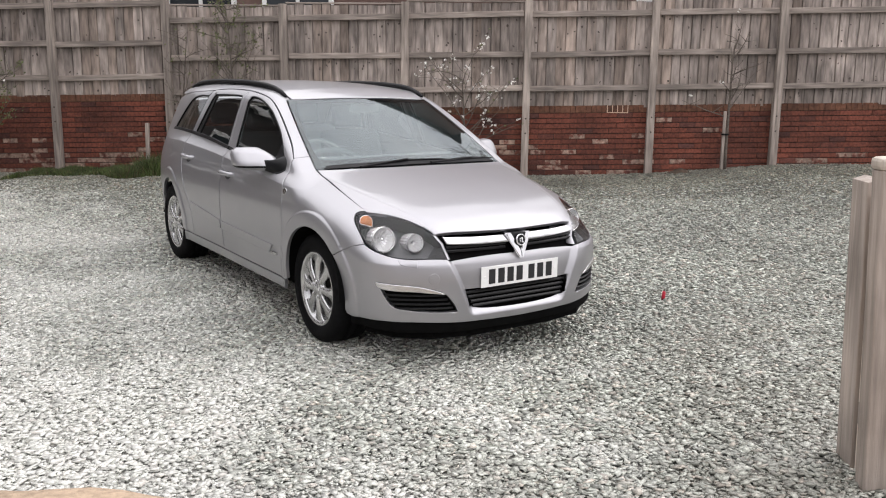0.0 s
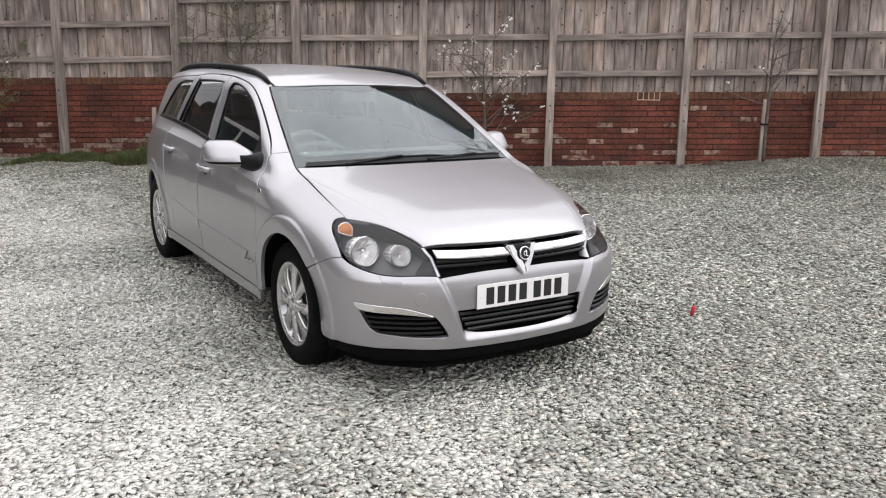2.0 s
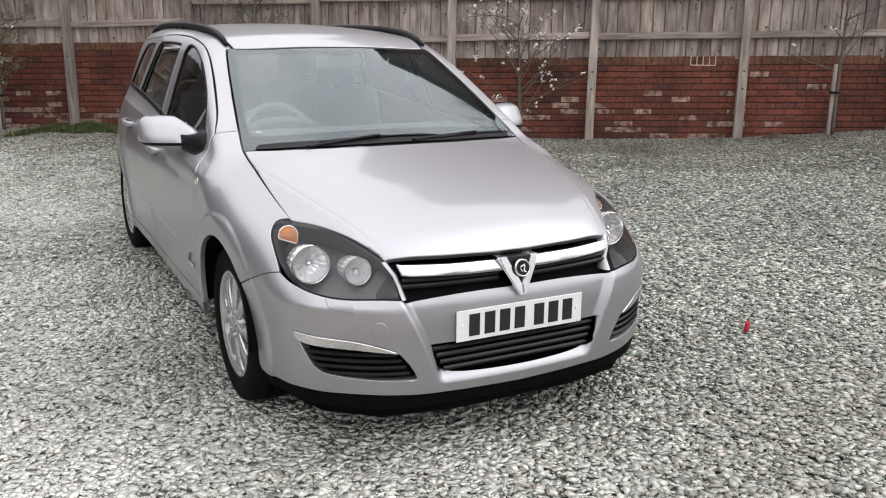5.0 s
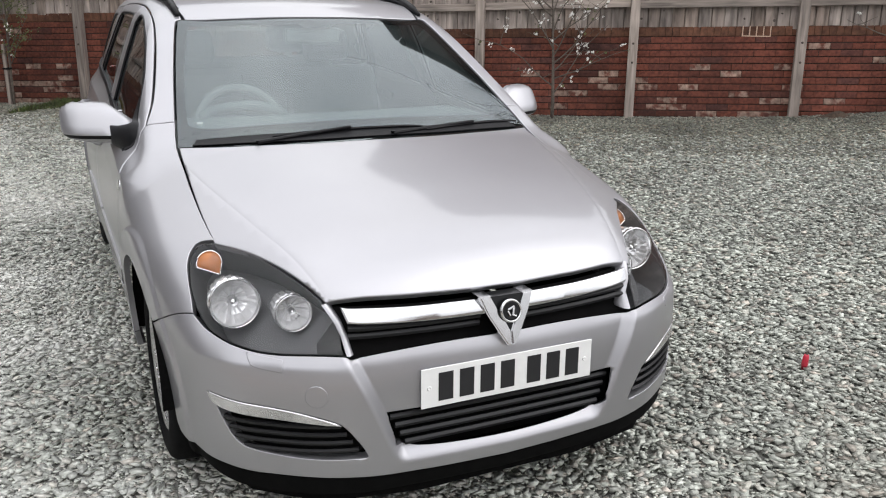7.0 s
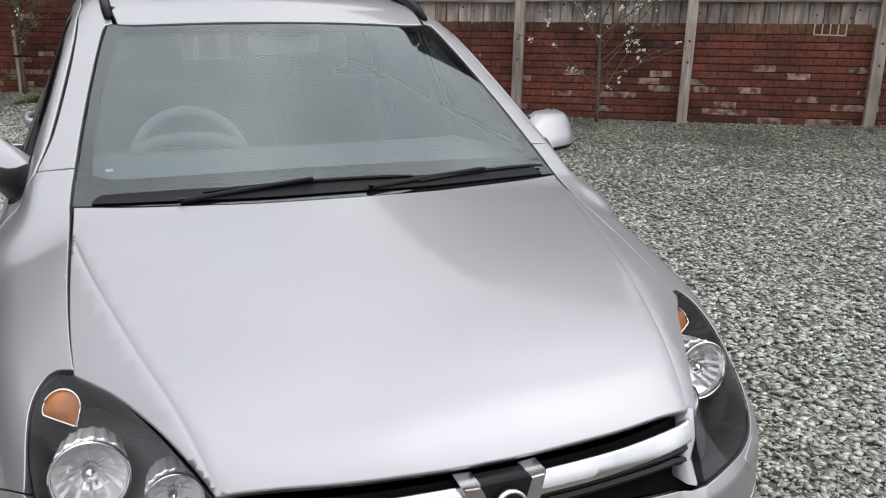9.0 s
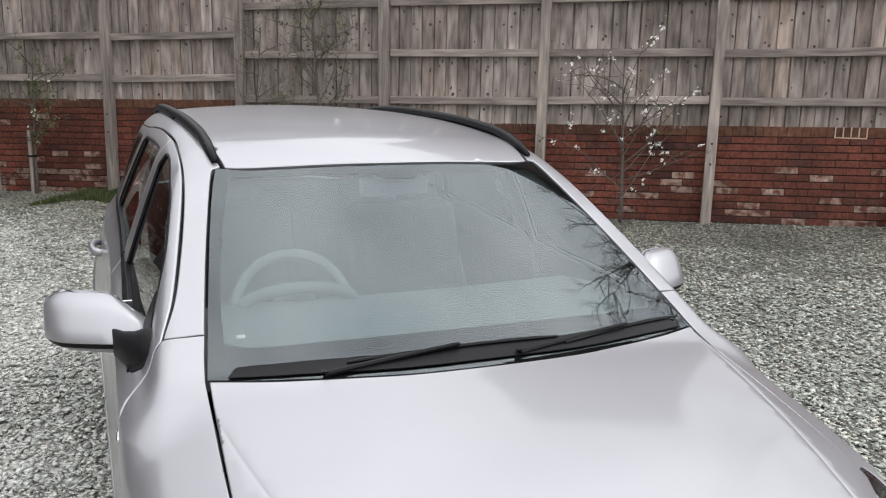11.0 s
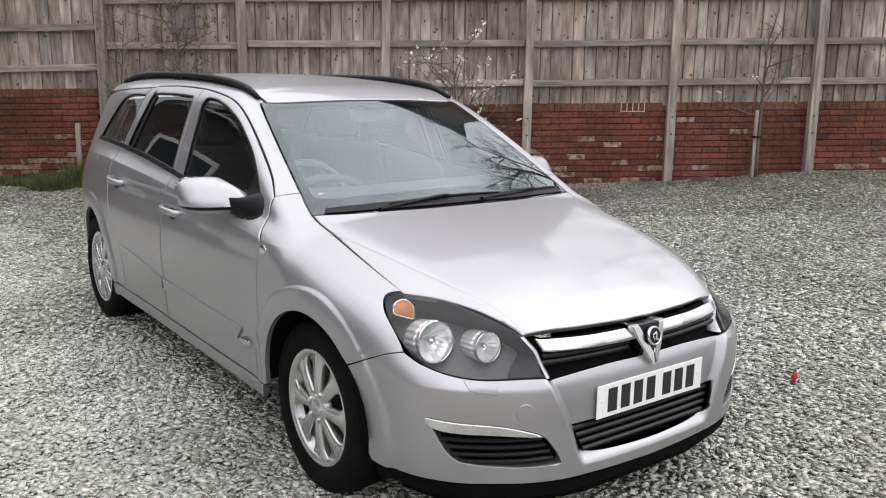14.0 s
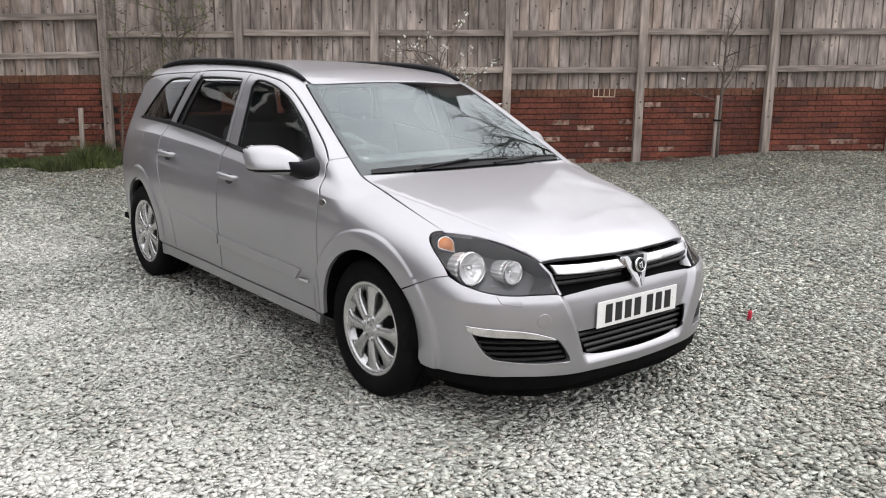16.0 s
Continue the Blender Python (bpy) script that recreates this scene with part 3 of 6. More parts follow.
    part("fresh_pointing", bm, FRESH_MORTAR, wall, "pale fresh mortar round four bricks")
    return wall


def fence():
    f = thing("fence", pose(0, WALL_Y, 0), "tall weathered grey timber board fence above a brick wall", "fence")
    rng = random.Random(9)

    def link(name, me, m, label=""):
        ob = new(name, me)
        ob.parent, ob.matrix_basis = f, m
        return tagged(ob, label)

    def mesh_of(name, bm, mat):
        me = bpy.data.meshes.new(name)
        bm.to_mesh(me)
        bm.free()
        me.materials.append(mat)
        return me

    for i, x in enumerate(POSTS):
        z0 = float(ground_height(x, WALL_Y - 0.1)) - 0.25
        top = LIFTS["top"] + max(fall(x - 0.01), fall(x + 0.01)) + 0.02
        bm = a_block(-0.052, 0.052, -0.115, -0.012, z0, top, bevel=0.006)
        link("post", mesh_of("post", bm, WOOD_POST), pose(x, 0, 0, 0, rng.uniform(-0.35, 0.35), rng.uniform(-2, 2)))
        # bolt heads through the post into the wall
        for dz in (0.93, 0.72):
            bolt = lathe([(-0.004, 0.0), (-0.004, 0.012), (0.004, 0.014), (0.006, 0.018)], 8, "y")
            link("bolt", mesh_of("bolt", bolt, KNOT), pose(x, -0.116, dz + fall(x), 0, 0, 0), "dark bolt head")
    for x0, x1 in zip(POSTS, POSTS[1:]):
        mid = (x0 + x1) / 2
        for z in LIFTS["rail"]:
            a, b = x0 + 0.054, x1 - 0.054
            bm = a_block(-(b - a) / 2, (b - a) / 2, -0.056, -0.010, -0.040, 0.040, bevel=0.005)
            for v in bm.verts:
                v.co.z += 0.006 * math.sin(3 * v.co.x + x0)
            link("rail", mesh_of("rail", bm, WOOD_RAIL), pose(mid, 0, z + fall(mid) + rng.uniform(-0.012, 0.012), rng.uniform(-2, 2), -1.26 + rng.uniform(-0.4, 0.4), 0))
        # overlapping upright boards behind the rails
        x = x0 + 0.005
        while x < x1 - 0.02:
            w = rng.uniform(0.118, 0.138)
            h0, h1 = LIFTS["brick"] + fall(mid) + rng.uniform(0.0, 0.012) - 0.02, LIFTS["top"] + fall(mid) + rng.uniform(-0.012, 0.012)
            bm = bmesh.new()
            right = min(w, x1 - x)
            pts = [(0, 0.002), (0.004, -0.003), (right - 0.004, 0.000), (right, 0.005), (right, 0.017), (0, 0.017)]
            lows, highs = [bm.verts.new((a, b, h0)) for a, b in pts], [bm.verts.new((a, b, h1)) for a, b in pts]
            for k in range(6):
                bm.faces.new((lows[k], lows[(k + 1) % 6], highs[(k + 1) % 6], highs[k]))
            bm.faces.new(highs), bm.faces.new(lows[::-1])
            # knots, as slightly sunk dark eyes
            me = mesh_of("board", bm, WOOD_BOARD)
            ob = link("board", me, pose(x, 0.002 + rng.uniform(0, 0.005), 0, 0, rng.uniform(-0.25, 0.25), rng.uniform(-1.2, 1.2)))
            for _ in range(rng.choice((1, 1, 2, 3, 4))):
                if not -9 < x < 8:
                    break
                kz, kx = rng.choice((0.12, 0.35, 0.62, 0.85, 1.05, 1.22)) + rng.uniform(-0.06, 0.06), rng.uniform(0.02, max(right - 0.02, 0.03))
                eye = lathe([(-0.0022, 0.0), (-0.0022, 0.010), (0.001, 0.016)], 8, "y")
                kn = mesh_of("knot", eye, KNOT)
                o2 = new("knot", kn)
                o2.parent, o2.matrix_basis = ob, Matrix.LocRotScale((kx, -0.0015, h0 + kz), Euler((0, rng.uniform(-0.8, 0.8), 0)), (rng.uniform(0.5, 1.1), 1, rng.uniform(0.5, 1.5)))
            x += w + 0.007
        bm = a_block(x0 + 0.02, x1 - 0.02, 0.030, 0.040, LIFTS["brick"] - 0.02, LIFTS["top"])
        link("backing", mesh_of("backing", bm, WOOD_BOARD), pose(0, 0, fall(mid)), "boards on the far face of the fence")
        bm = a_block(x0 + 0.02, x1 - 0.02, -0.012, 0.045, 0, 0.02, bevel=0.004)
        link("capping", mesh_of("capping", bm, WOOD_RAIL), pose(0, 0, LIFTS["top"] + fall(mid) + 0.012))
    return f


# ---- plants ----
def twig_line(rng, start, way, length, bend=0.25, steps=6, lift=0.0):
    pts, d, p = [Vector(start)], Vector(way).normalized(), Vector(start)
    for _ in range(steps):
        d = (d + bend * Vector((rng.uniform(-1, 1), rng.uniform(-0.5, 0.5), rng.uniform(-1, 1) + lift))).normalized()
        p = p + d * length / steps
        pts.append(p.copy())
    return pts


def clump(bm, rng, p, r, petals=4):
    """A small cluster of leaves or petals."""
    for _ in range(petals):
        a = Vector((rng.gauss(0, 1), rng.gauss(0, 1), rng.gauss(0, 1))).normalized()
        b = a.orthogonal().normalized()
        c = Vector(p) + 0.6 * r * a
        s = r * rng.uniform(0.6, 1.2)
        vs = [bm.verts.new(c + s * q) for q in (-0.9 * b, 0.45 * a.cross(b), 0.9 * b + 0.1 * a, -0.45 * a.cross(b))]
        bm.faces.new(vs)


def shrub(name, x, y, height, trunk, label, seed, limbs, blossom=0, leaf=0, reach=0.8, stake=0.0, spread=1.0, first=0.25):
    """A young tree: tapered trunk, limbs with twigs, and sparse leaves or blossom."""
    rng = random.Random(seed)
    z0 = float(ground_height(x, y)) - 0.03
    t = thing(name, pose(x, y, z0), label, "tree")
    stem = twig_line(rng, (0, 0, 0), (0.02, 0, 1), height, 0.05, 8, 0.3)
    bm = tube(stem, [trunk * (1 - 0.085 * k) for k in range(9)], 7)
    part("trunk", bm, BARK, t, smooth=True)
    wood, flowers, leaves, tips = bmesh.new(), bmesh.new(), bmesh.new(), []
    for k in range(limbs):
        h = first + (1 - first) * (k + 0.5) / limbs
        s = stem[min(int(h * 8), 7)].lerp(stem[min(int(h * 8) + 1, 8)], h * 8 % 1)
        ang = rng.uniform(0, 2 * math.pi)
        way = Vector((math.cos(ang) * spread, math.sin(ang) * 0.35, rng.uniform(0.15, 0.9)))
        line = twig_line(rng, s, way, reach * rng.uniform(0.55, 1.1) * (1.15 - 0.5 * h), 0.20, 6, 0.06)
        tube(line, [trunk * 0.42 * (1 - 0.13 * q) for q in range(7)], 5, wood)
        tips += line[2:]
        for _ in range(4):
            b = line[rng.randint(1, 5)]
            tw = twig_line(rng, b, (rng.uniform(-1, 1), rng.uniform(-0.4, 0.4), rng.uniform(-0.2, 1)), reach * rng.uniform(0.15, 0.42), 0.3, 4, 0.1)
            tube(tw, [trunk * 0.2 * (1 - 0.18 * q) for q in range(5)], 4, wood)
            tips += tw[1:]
    part("branch_work", wood, BARK, t)
    for _ in range(blossom):
        p = rng.choice(tips)
        for _ in range(rng.randint(1, 4)):
            clump(flowers, rng, p + Vector([rng.gauss(0, 0.018) for _ in range(3)]), rng.uniform(0.012, 0.022), 4)
    for _ in range(leaf):
        p = rng.choice(tips)
        clump(leaves, rng, p + Vector([rng.gauss(0, 0.02) for _ in range(3)]), rng.uniform(0.012, 0.026), 3)
    if blossom:
        part("blossom", flowers, BLOSSOM, t, "small white spring blossom")
    else:
        flowers.free()
    if leaf:
        part("leaves", leaves, LEAF, t, "sparse young yellow-green leaves")
    else:
        leaves.free()
    if stake:
        bm = a_block(-0.07, -0.03, -0.02, 0.02, 0, stake, bevel=0.004)
        part("stake", bm, WOOD_POST, t, "short timber stake")
        bm = lathe([(-0.012, 0.055), (0.012, 0.055), (0.012, 0.060), (-0.012, 0.060)], 14, "z", (-0.03, 0, stake * 0.62), closed=True)
        part("tie", bm, BLACK_PLASTIC, t, "black rubber tree tie")
    return t


def grass_patch():
    rng = np.random.default_rng(4)
    n = 24000
    x = rng.uniform(-6.35, -4.02, n)
    edge = 6.50 + 0.16 * np.sin(3.1 * x) + 0.12 * np.sin(7.3 * x + 1)
    y = edge + (7.44 - edge) * rng.random(n)
    tall = rng.uniform(0.02, 0.10, n) * (1 + 2.4 * np.exp(-((x + 4.45) / 0.25) ** 2)) * (0.7 + 0.5 * np.sin(9 * x) * np.sin(11 * y))
    a = rng.uniform(0, 6.3, n)
    w, lean = 0.008, rng.uniform(0.1, 0.9, n) * tall
    z = ground_height(x, y)
    b = rng.uniform(0, 6.3, n)
    v0 = np.stack([x + w * np.cos(a), y + w * np.sin(a), z], -1)
    v1 = np.stack([x - w * np.cos(a), y - w * np.sin(a), z], -1)
    v2 = np.stack([x + lean * np.cos(b), y + lean * np.sin(b), z + tall], -1)
    v = np.stack([v0, v1, v2], 1).reshape(-1, 3)
    ob = sheet("grass", v, [(3 * i, 3 * i + 1, 3 * i + 2) for i in range(n)], GRASS)
    return tagged(ob, "rough tuft of green grass at the foot of the wall", "grass", kind="stuff")


def house(name, m, length, depth, eaves, label, windows, brick):
    """A plain brick house: walls, pitched roof, white-framed windows on the side at y = 0 that faces -y."""
    h = thing(name, m, label, "house")
    part("wall", a_block(-length / 2, length / 2, 0, depth, -0.3, eaves, bevel=0.02), brick, h)
    bm = bmesh.new()
    o, ridge = 0.35, eaves + depth * 0.42
    vs = [bm.verts.new(p) for p in ((-length / 2 - o, -o, eaves - 0.1), (length / 2 + o, -o, eaves - 0.1), (length / 2 + o, depth + o, eaves - 0.1), (-length / 2 - o, depth + o, eaves - 0.1),
                                    (-length / 2 - o, depth / 2, ridge), (length / 2 + o, depth / 2, ridge))]
    for f in ((0, 1, 5, 4), (2, 3, 4, 5), (1, 2, 5), (3, 0, 4), (3, 2, 1, 0)):
        bm.faces.new([vs[i] for i in f])
    part("roof", bm, ROOF_TILE, h, "dark tiled pitched roof")
    part("gutter", tube([(-length / 2 - o, -o - 0.04, eaves - 0.1), (length / 2 + o, -o - 0.04, eaves - 0.1)], 0.055, 8), WHITE_PAINT, h, "white plastic gutter")
    for wx, wz, ww, wh in windows:
        win = part("window", a_block(wx - ww / 2 - 0.05, wx + ww / 2 + 0.05, -0.05, 0.04, wz - 0.05, wz + wh + 0.05, bevel=0.01), WHITE_PAINT, h, "white window frame")
        n = 2 if ww > 1.0 else 1
        for k in range(n):
            a = wx - ww / 2 + ww * k / n + 0.035
            part("pane", a_block(a, a + ww / n - 0.07, -0.058, -0.047, wz + 0.03, wz + wh - 0.03), WINDOW_DARK, win, "dark window pane")
        part("sill", a_block(wx - ww / 2 - 0.1, wx + ww / 2 + 0.1, -0.12, 0.0, wz - 0.13, wz - 0.055, bevel=0.01), WHITE_PAINT, win)
    return h


def gable_house(m, width, depth, eaves, ridge, label):
    """A house that turns its gable end to the yard."""
    h = thing("gable_house", m, label, "house")
    bm = bmesh.new()
    face = [(-width / 2, -0.3), (width / 2, -0.3), (width / 2, eaves), (0, ridge), (-width / 2, eaves)]
    front, back = [bm.verts.new((x, 0, z)) for x, z in face], [bm.verts.new((x, depth, z)) for x, z in face]
    for k in range(5):
        bm.faces.new((front[k], front[(k + 1) % 5], back[(k + 1) % 5], back[k]))
    bm.faces.new(front[::-1]), bm.faces.new(back)
    bmesh.ops.recalc_face_normals(bm, faces=bm.faces)
    part("wall", bm, FAR_BRICK, h)
    pitch = math.atan2(ridge - eaves, width / 2)
    run = math.hypot(ridge - eaves, width / 2) + 0.3
    for s in (-1, 1):
        slab = a_block(0, run, -0.3, depth + 0.3, 0.01, 0.13, bevel=0.01, m=Matrix.Translation((0, 0, ridge)) @ Matrix.Scale(s, 4, (1, 0, 0)) @ pose(0, 0, 0, 0, math.degrees(pitch), 0))
        bmesh.ops.recalc_face_normals(slab, faces=slab.faces)
        part("roof", slab, ROOF_TILE, h, "dark tiled roof slope")
    return h


def tall_tree(name, x, y, height, label, seed):
    """A leafless tree: trunk, limbs, and three orders of ever finer twigs."""
    rng = random.Random(seed)
    t = thing(name, pose(x, y, -0.1), label, "tree")
    stem = twig_line(rng, (0, 0, 0), (0, 0, 1), height * 0.75, 0.06, 10, 0.35)
    part("trunk", tube(stem, [0.17 * (1 - 0.085 * k) for k in range(11)], 9), BARK, t, smooth=True)
    wood = bmesh.new()

    def grow(start, way, length, radius, order):
        line = twig_line(rng, start, way, length, 0.16, 6, 0.10)
        tube(line, [radius * (1 - 0.13 * q) for q in range(7)], 5 if order < 2 else 3, wood, cap=False)
        if order < 3:
            for _ in range((8, 7, 6)[order]):
                k = rng.randint(1, 6)
                d = (line[k] - line[k - 1]).normalized()
                side = Vector((rng.gauss(0, 1), rng.gauss(0, 1), rng.gauss(0.3, 1))).normalized()
                grow(line[k], d + 0.9 * side, length * rng.uniform(0.35, 0.6), radius * 0.44, order + 1)

    for k in range(15):
        h = 2 + 8 * (k + 0.5) / 15
        a = rng.uniform(0, 2 * math.pi)
        grow(stem[int(h)], (math.cos(a), math.sin(a), rng.uniform(0.5, 1.2)), height * rng.uniform(0.22, 0.36), 0.06, 0)
    part("branch_work", wood, BARK, t, "fine bare branches")
    return t


def gate():
    """Two timber gate posts at the edge of the yard, with the hinge stile between them."""
    g = thing("hinge_post", pose(1.745, -1.825, 0, 0, -2.4, 0), "pale grey timber plank post at the yard entrance", "post")
    shaft = a_block(0.0, 0.050, -0.140, 0.0, -0.15, 1.130, bevel=0.004)
    for v in shaft.verts:
        v.co.z += 0.012 * (v.co.x > 0.02) * (v.co.z > 1)
    part("shaft", shaft, WOOD_GATE, g)
    part("stile", a_block(0.014, 0.050, -0.205, -0.142, -0.03, 1.085, bevel=0.005), WOOD_STILE, g, "pale planed timber stile")
    for z, y in ((0.240, -0.215), (1.020, -0.207)):
        part("hinge_block", a_block(0.004, 0.055, y, y + 0.050, z - 0.045, z + 0.045, bevel=0.004), WOOD_BOARD, g, "dark timber block")
    p = thing("gate_post", pose(1.762, -2.110, 0, 0, -3.0, 6), "square weathered timber gate post with a rounded cap", "post")
    part("shaft", a_block(-0.052, 0.052, -0.050, 0.022, -0.2, 1.195, bevel=0.006), WOOD_GATE, p)
    part("cap", a_block(-0.058, 0.058, -0.056, 0.028, 1.195, 1.240, bevel=0.014), WOOD_STILE, p, "pale timber post cap")


def threshold():
    """Sandy strip along the near edge of the yard."""
    xs = np.linspace(-3.5, 3.5, 60)
    v, f = [], []
    for i, x in enumerate(xs):
        e = -2.40 + 0.03 * math.sin(4 * x) + 0.02 * math.sin(11 * x + 1) - 0.03 * max(x, 0)
        for y, z in ((-3.3, 0.012), (e - 0.05, 0.020), (e, 0.004)):
            v.append((x, y, z + 0.01))
        if i:
            a = 3 * (i - 1)
            f += [(a, a + 3, a + 4, a + 1), (a + 1, a + 4, a + 5, a + 2)]
    return tagged(sheet("trim", v, f, SOIL), "sandy brown strip at the edge of the gravel", "edging", kind="structure")


def soil_mound():
    """A small heap of dark earth thrown up at the foot of the wall."""
    rng = random.Random(17)
    bm = bmesh.new()
    rows = []
    for k in range(7):
        r = 0.20 * (1 - k / 6.0) + 0.002
        rows.append([bm.verts.new((r * math.cos(a) * rng.uniform(0.85, 1.15), 0.65 * r * math.sin(a) * rng.uniform(0.85, 1.15), 0.075 * ramp(k / 6.0) - 0.01 + rng.uniform(-0.006, 0.006)))
                     for a in np.linspace(0, 2 * math.pi, 23)[:-1]])
    for r0, r1 in zip(rows, rows[1:]):
        for k in range(22):
            bm.faces.new((r0[k], r0[(k + 1) % 22], r1[(k + 1) % 22], r1[k]))
    bm.faces.new(rows[-1])
    ob = part("soil_mound", bm, EARTH, smooth=True)
    ob.matrix_world = pose(3.10, 7.22, float(ground_height(3.10, 7.22)))
    return tagged(ob, "small heap of dark brown earth on the gravel", "soil heap")


def peg():
    p = thing("red_peg", pose(1.540, 0.645, float(ground_height(1.54, 0.645)), 6, 3, 0), "small red plastic peg upright in the slate chippings", "peg")
    part("shaft", lathe([(0.0, 0.0), (0.0, 0.010), (0.03, 0.013), (0.060, 0.012), (0.070, 0.007), (0.073, 0.0)], 14, "z"), RED_PLASTIC, p, smooth=True)
    part("tip", lathe([(0.071, 0.0), (0.071, 0.006), (0.084, 0.004), (0.086, 0.0)], 10, "z"), KNOT, p, "dark tip")


shrub("blossom_tree", 0.02, 7.22, 1.45, 0.022, "young tree with white spring blossom by the brick wall", 12, 14, blossom=95, leaf=50, reach=1.15, first=0.18)
shrub("bare_sapling", 3.72, 7.22, 1.75, 0.026, "bare young sapling tied to a short stake by the wall", 21, 9, blossom=3, reach=0.7, stake=0.85, first=0.4)
shrub("leafing_sapling", -6.95, 7.20, 1.6, 0.020, "staked sapling with first yellow-green leaves by the wall", 33, 12, blossom=8, leaf=300, reach=0.75, stake=0.8, first=0.3)
shrub("leafing_shrub", -3.25, 7.22, 2.35, 0.022, "thin upright shrub with sparse leaves against the fence", 47, 24, leaf=420, reach=0.85, first=0.3, spread=0.8)
shrub("bare_shrub", -4.12, 7.24, 1.95, 0.016, "thin bare shrub beside the step in the fence", 58, 13, leaf=30, reach=0.7, first=0.2, spread=0.7)
grass_patch()
stake = tagged(part("stake", a_block(-0.027, 0.027, -0.02, 0.02, -0.1, 0.70, bevel=0.005), WOOD_POST), "short brown timber stake standing in the grass", "stake")
stake.matrix_world = pose(-4.66, 7.33, 0.10, 0, 1.5, 0)
gate()
threshold()
soil_mound()
peg()
house("back_house", pose(-4.0, 9.8, 0), 5.4, 7.0, 4.4, "brown brick house with white windows behind the fence",
      [(-0.55 + 1.66 * k, 2.25, 1.12, 1.25) for k in range(2)], FAR_BRICK)
gable_house(pose(0.25, 9.9, 0), 5.1, 8.0, 7.6, 9.6, "tall dark brick gable end of a house behind the fence")
house("side_house", pose(-8.5, -1.0, 0, 0, 0, 90), 15.6, 7.0, 6.0, "brown brick house with white windows beside the yard, coloured as in deep shade",
      [(-6.4 + 2.15 * k, z, 1.25, h) for z, h in ((1.15, 1.30), (3.5, 1.25)) for k in range(7)], SHADED_BRICK)
# added wall, never in view: closes the yard and holds off low sky light
south = thing("wall_south", pose(0, -8.6, 0), "plain brown wall added out of view to close the yard and cut low sky light", "wall", kind="structure")
part("wall_face", a_block(-8.2, 12.0, -0.22, 0.0, -0.3, 1.3, bevel=0.01), FAR_BRICK, south)
part("wall_coping", a_block(-8.25, 12.05, -0.26, 0.04, 1.3, 1.38, bevel=0.012), ROOF_TILE, south, "dark coping")
tall_tree("bare_tree", 6.2, 12.6, 12.5, "tall bare tree with fine branches behind the fence", 71)

# ---- the car ----
car = thing("estate_car", pose(0, 0, 0, 0, 0, 36), "silver metallic five-door estate car parked on slate chippings", "car")


def mirrored(pts, s):
    return [(s * p[0], p[1], p[2]) for p in pts]


def closed_line(pts, sharp=(), step=0.02):
    """A closed line through the points, smooth but for the sharp ones."""
    pts = np.array(pts, float)
    n, out = len(pts), []
    for i in range(n):
        a, b = pts[i], pts[(i + 1) % n]
        ta = (b - pts[i - 1]) / 2 if i not in sharp else b - a
        tb = (pts[(i + 2) % n] - a) / 2 if (i + 1) % n not in sharp else b - a
        if i in sharp and (i + 1) % n in sharp:
            ta = tb = b - a
        k = max(int(np.linalg.norm(b - a) / step), 1)
        s = (np.arange(k) / k)[:, None]
        out.append(a * (1 + 2 * s) * (1 - s) ** 2 + ta * s * (1 - s) ** 2 + b * s * s * (3 - 2 * s) - tb * s * s * (1 - s))
    return np.concatenate(out)


def inset(poly, d):
    """Moves a counter-clockwise loop inwards."""
    before, after = np.roll(poly, 1, 0), np.roll(poly, -1, 0)
    e0, e1 = poly - before, after - poly
    e0, e1 = e0 / (np.linalg.norm(e0, axis=1, keepdims=True) + 1e-9), e1 / (np.linalg.norm(e1, axis=1, keepdims=True) + 1e-9)
    n0, n1 = np.stack([-e0[:, 1], e0[:, 0]], 1), np.stack([-e1[:, 1], e1[:, 0]], 1)
    m = n0 + n1
    m = m / np.maximum((m * m).sum(1, keepdims=True) / 2, 0.5)
    return poly + d * m


def turn_of(poly):
    x, y = poly[:, 0], poly[:, 1]
    return (x * np.roll(y, -1) - y * np.roll(x, -1)).sum() / 2


def inside(q, poly):
    x, y = q[:, 0][:, None], q[:, 1][:, None]
    a, b = poly[None], np.roll(poly, -1, 0)[None]
    cross = (a[..., 1] > y) != (b[..., 1] > y)
    at = a[..., 0] + (y - a[..., 1]) / (b[..., 1] - a[..., 1] + 1e-12) * (b[..., 0] - a[..., 0])
    return (cross & (x < at)).sum(1) % 2 == 1


def reach_to(q, poly):
    a, d = poly[None], (np.roll(poly, -1, 0) - poly)[None]
    s = np.clip(((q[:, None] - a) * d).sum(-1) / ((d * d).sum(-1) + 1e-12), 0, 1)
    return np.linalg.norm(q[:, None] - a - s[..., None] * d, axis=-1).min(1)


def on_skin(p):
    """Brings a line onto the form: along x or z where that is left open (9), else the shortest way."""
    p = p.copy()
    if abs(p[0, 0]) > 5:
        return strike(p, np.broadcast_to((-np.sign(p[0, 0]), 0, 0), p.shape), 10.0, 400)
    if p[0, 2] > 5:
        return strike(p, np.broadcast_to((0, 0, -1), p.shape), 9.0, 400)
    for _ in range(6):
        p = p - 0.8 * body(p)[:, None] * skin_normal(p)
    return p


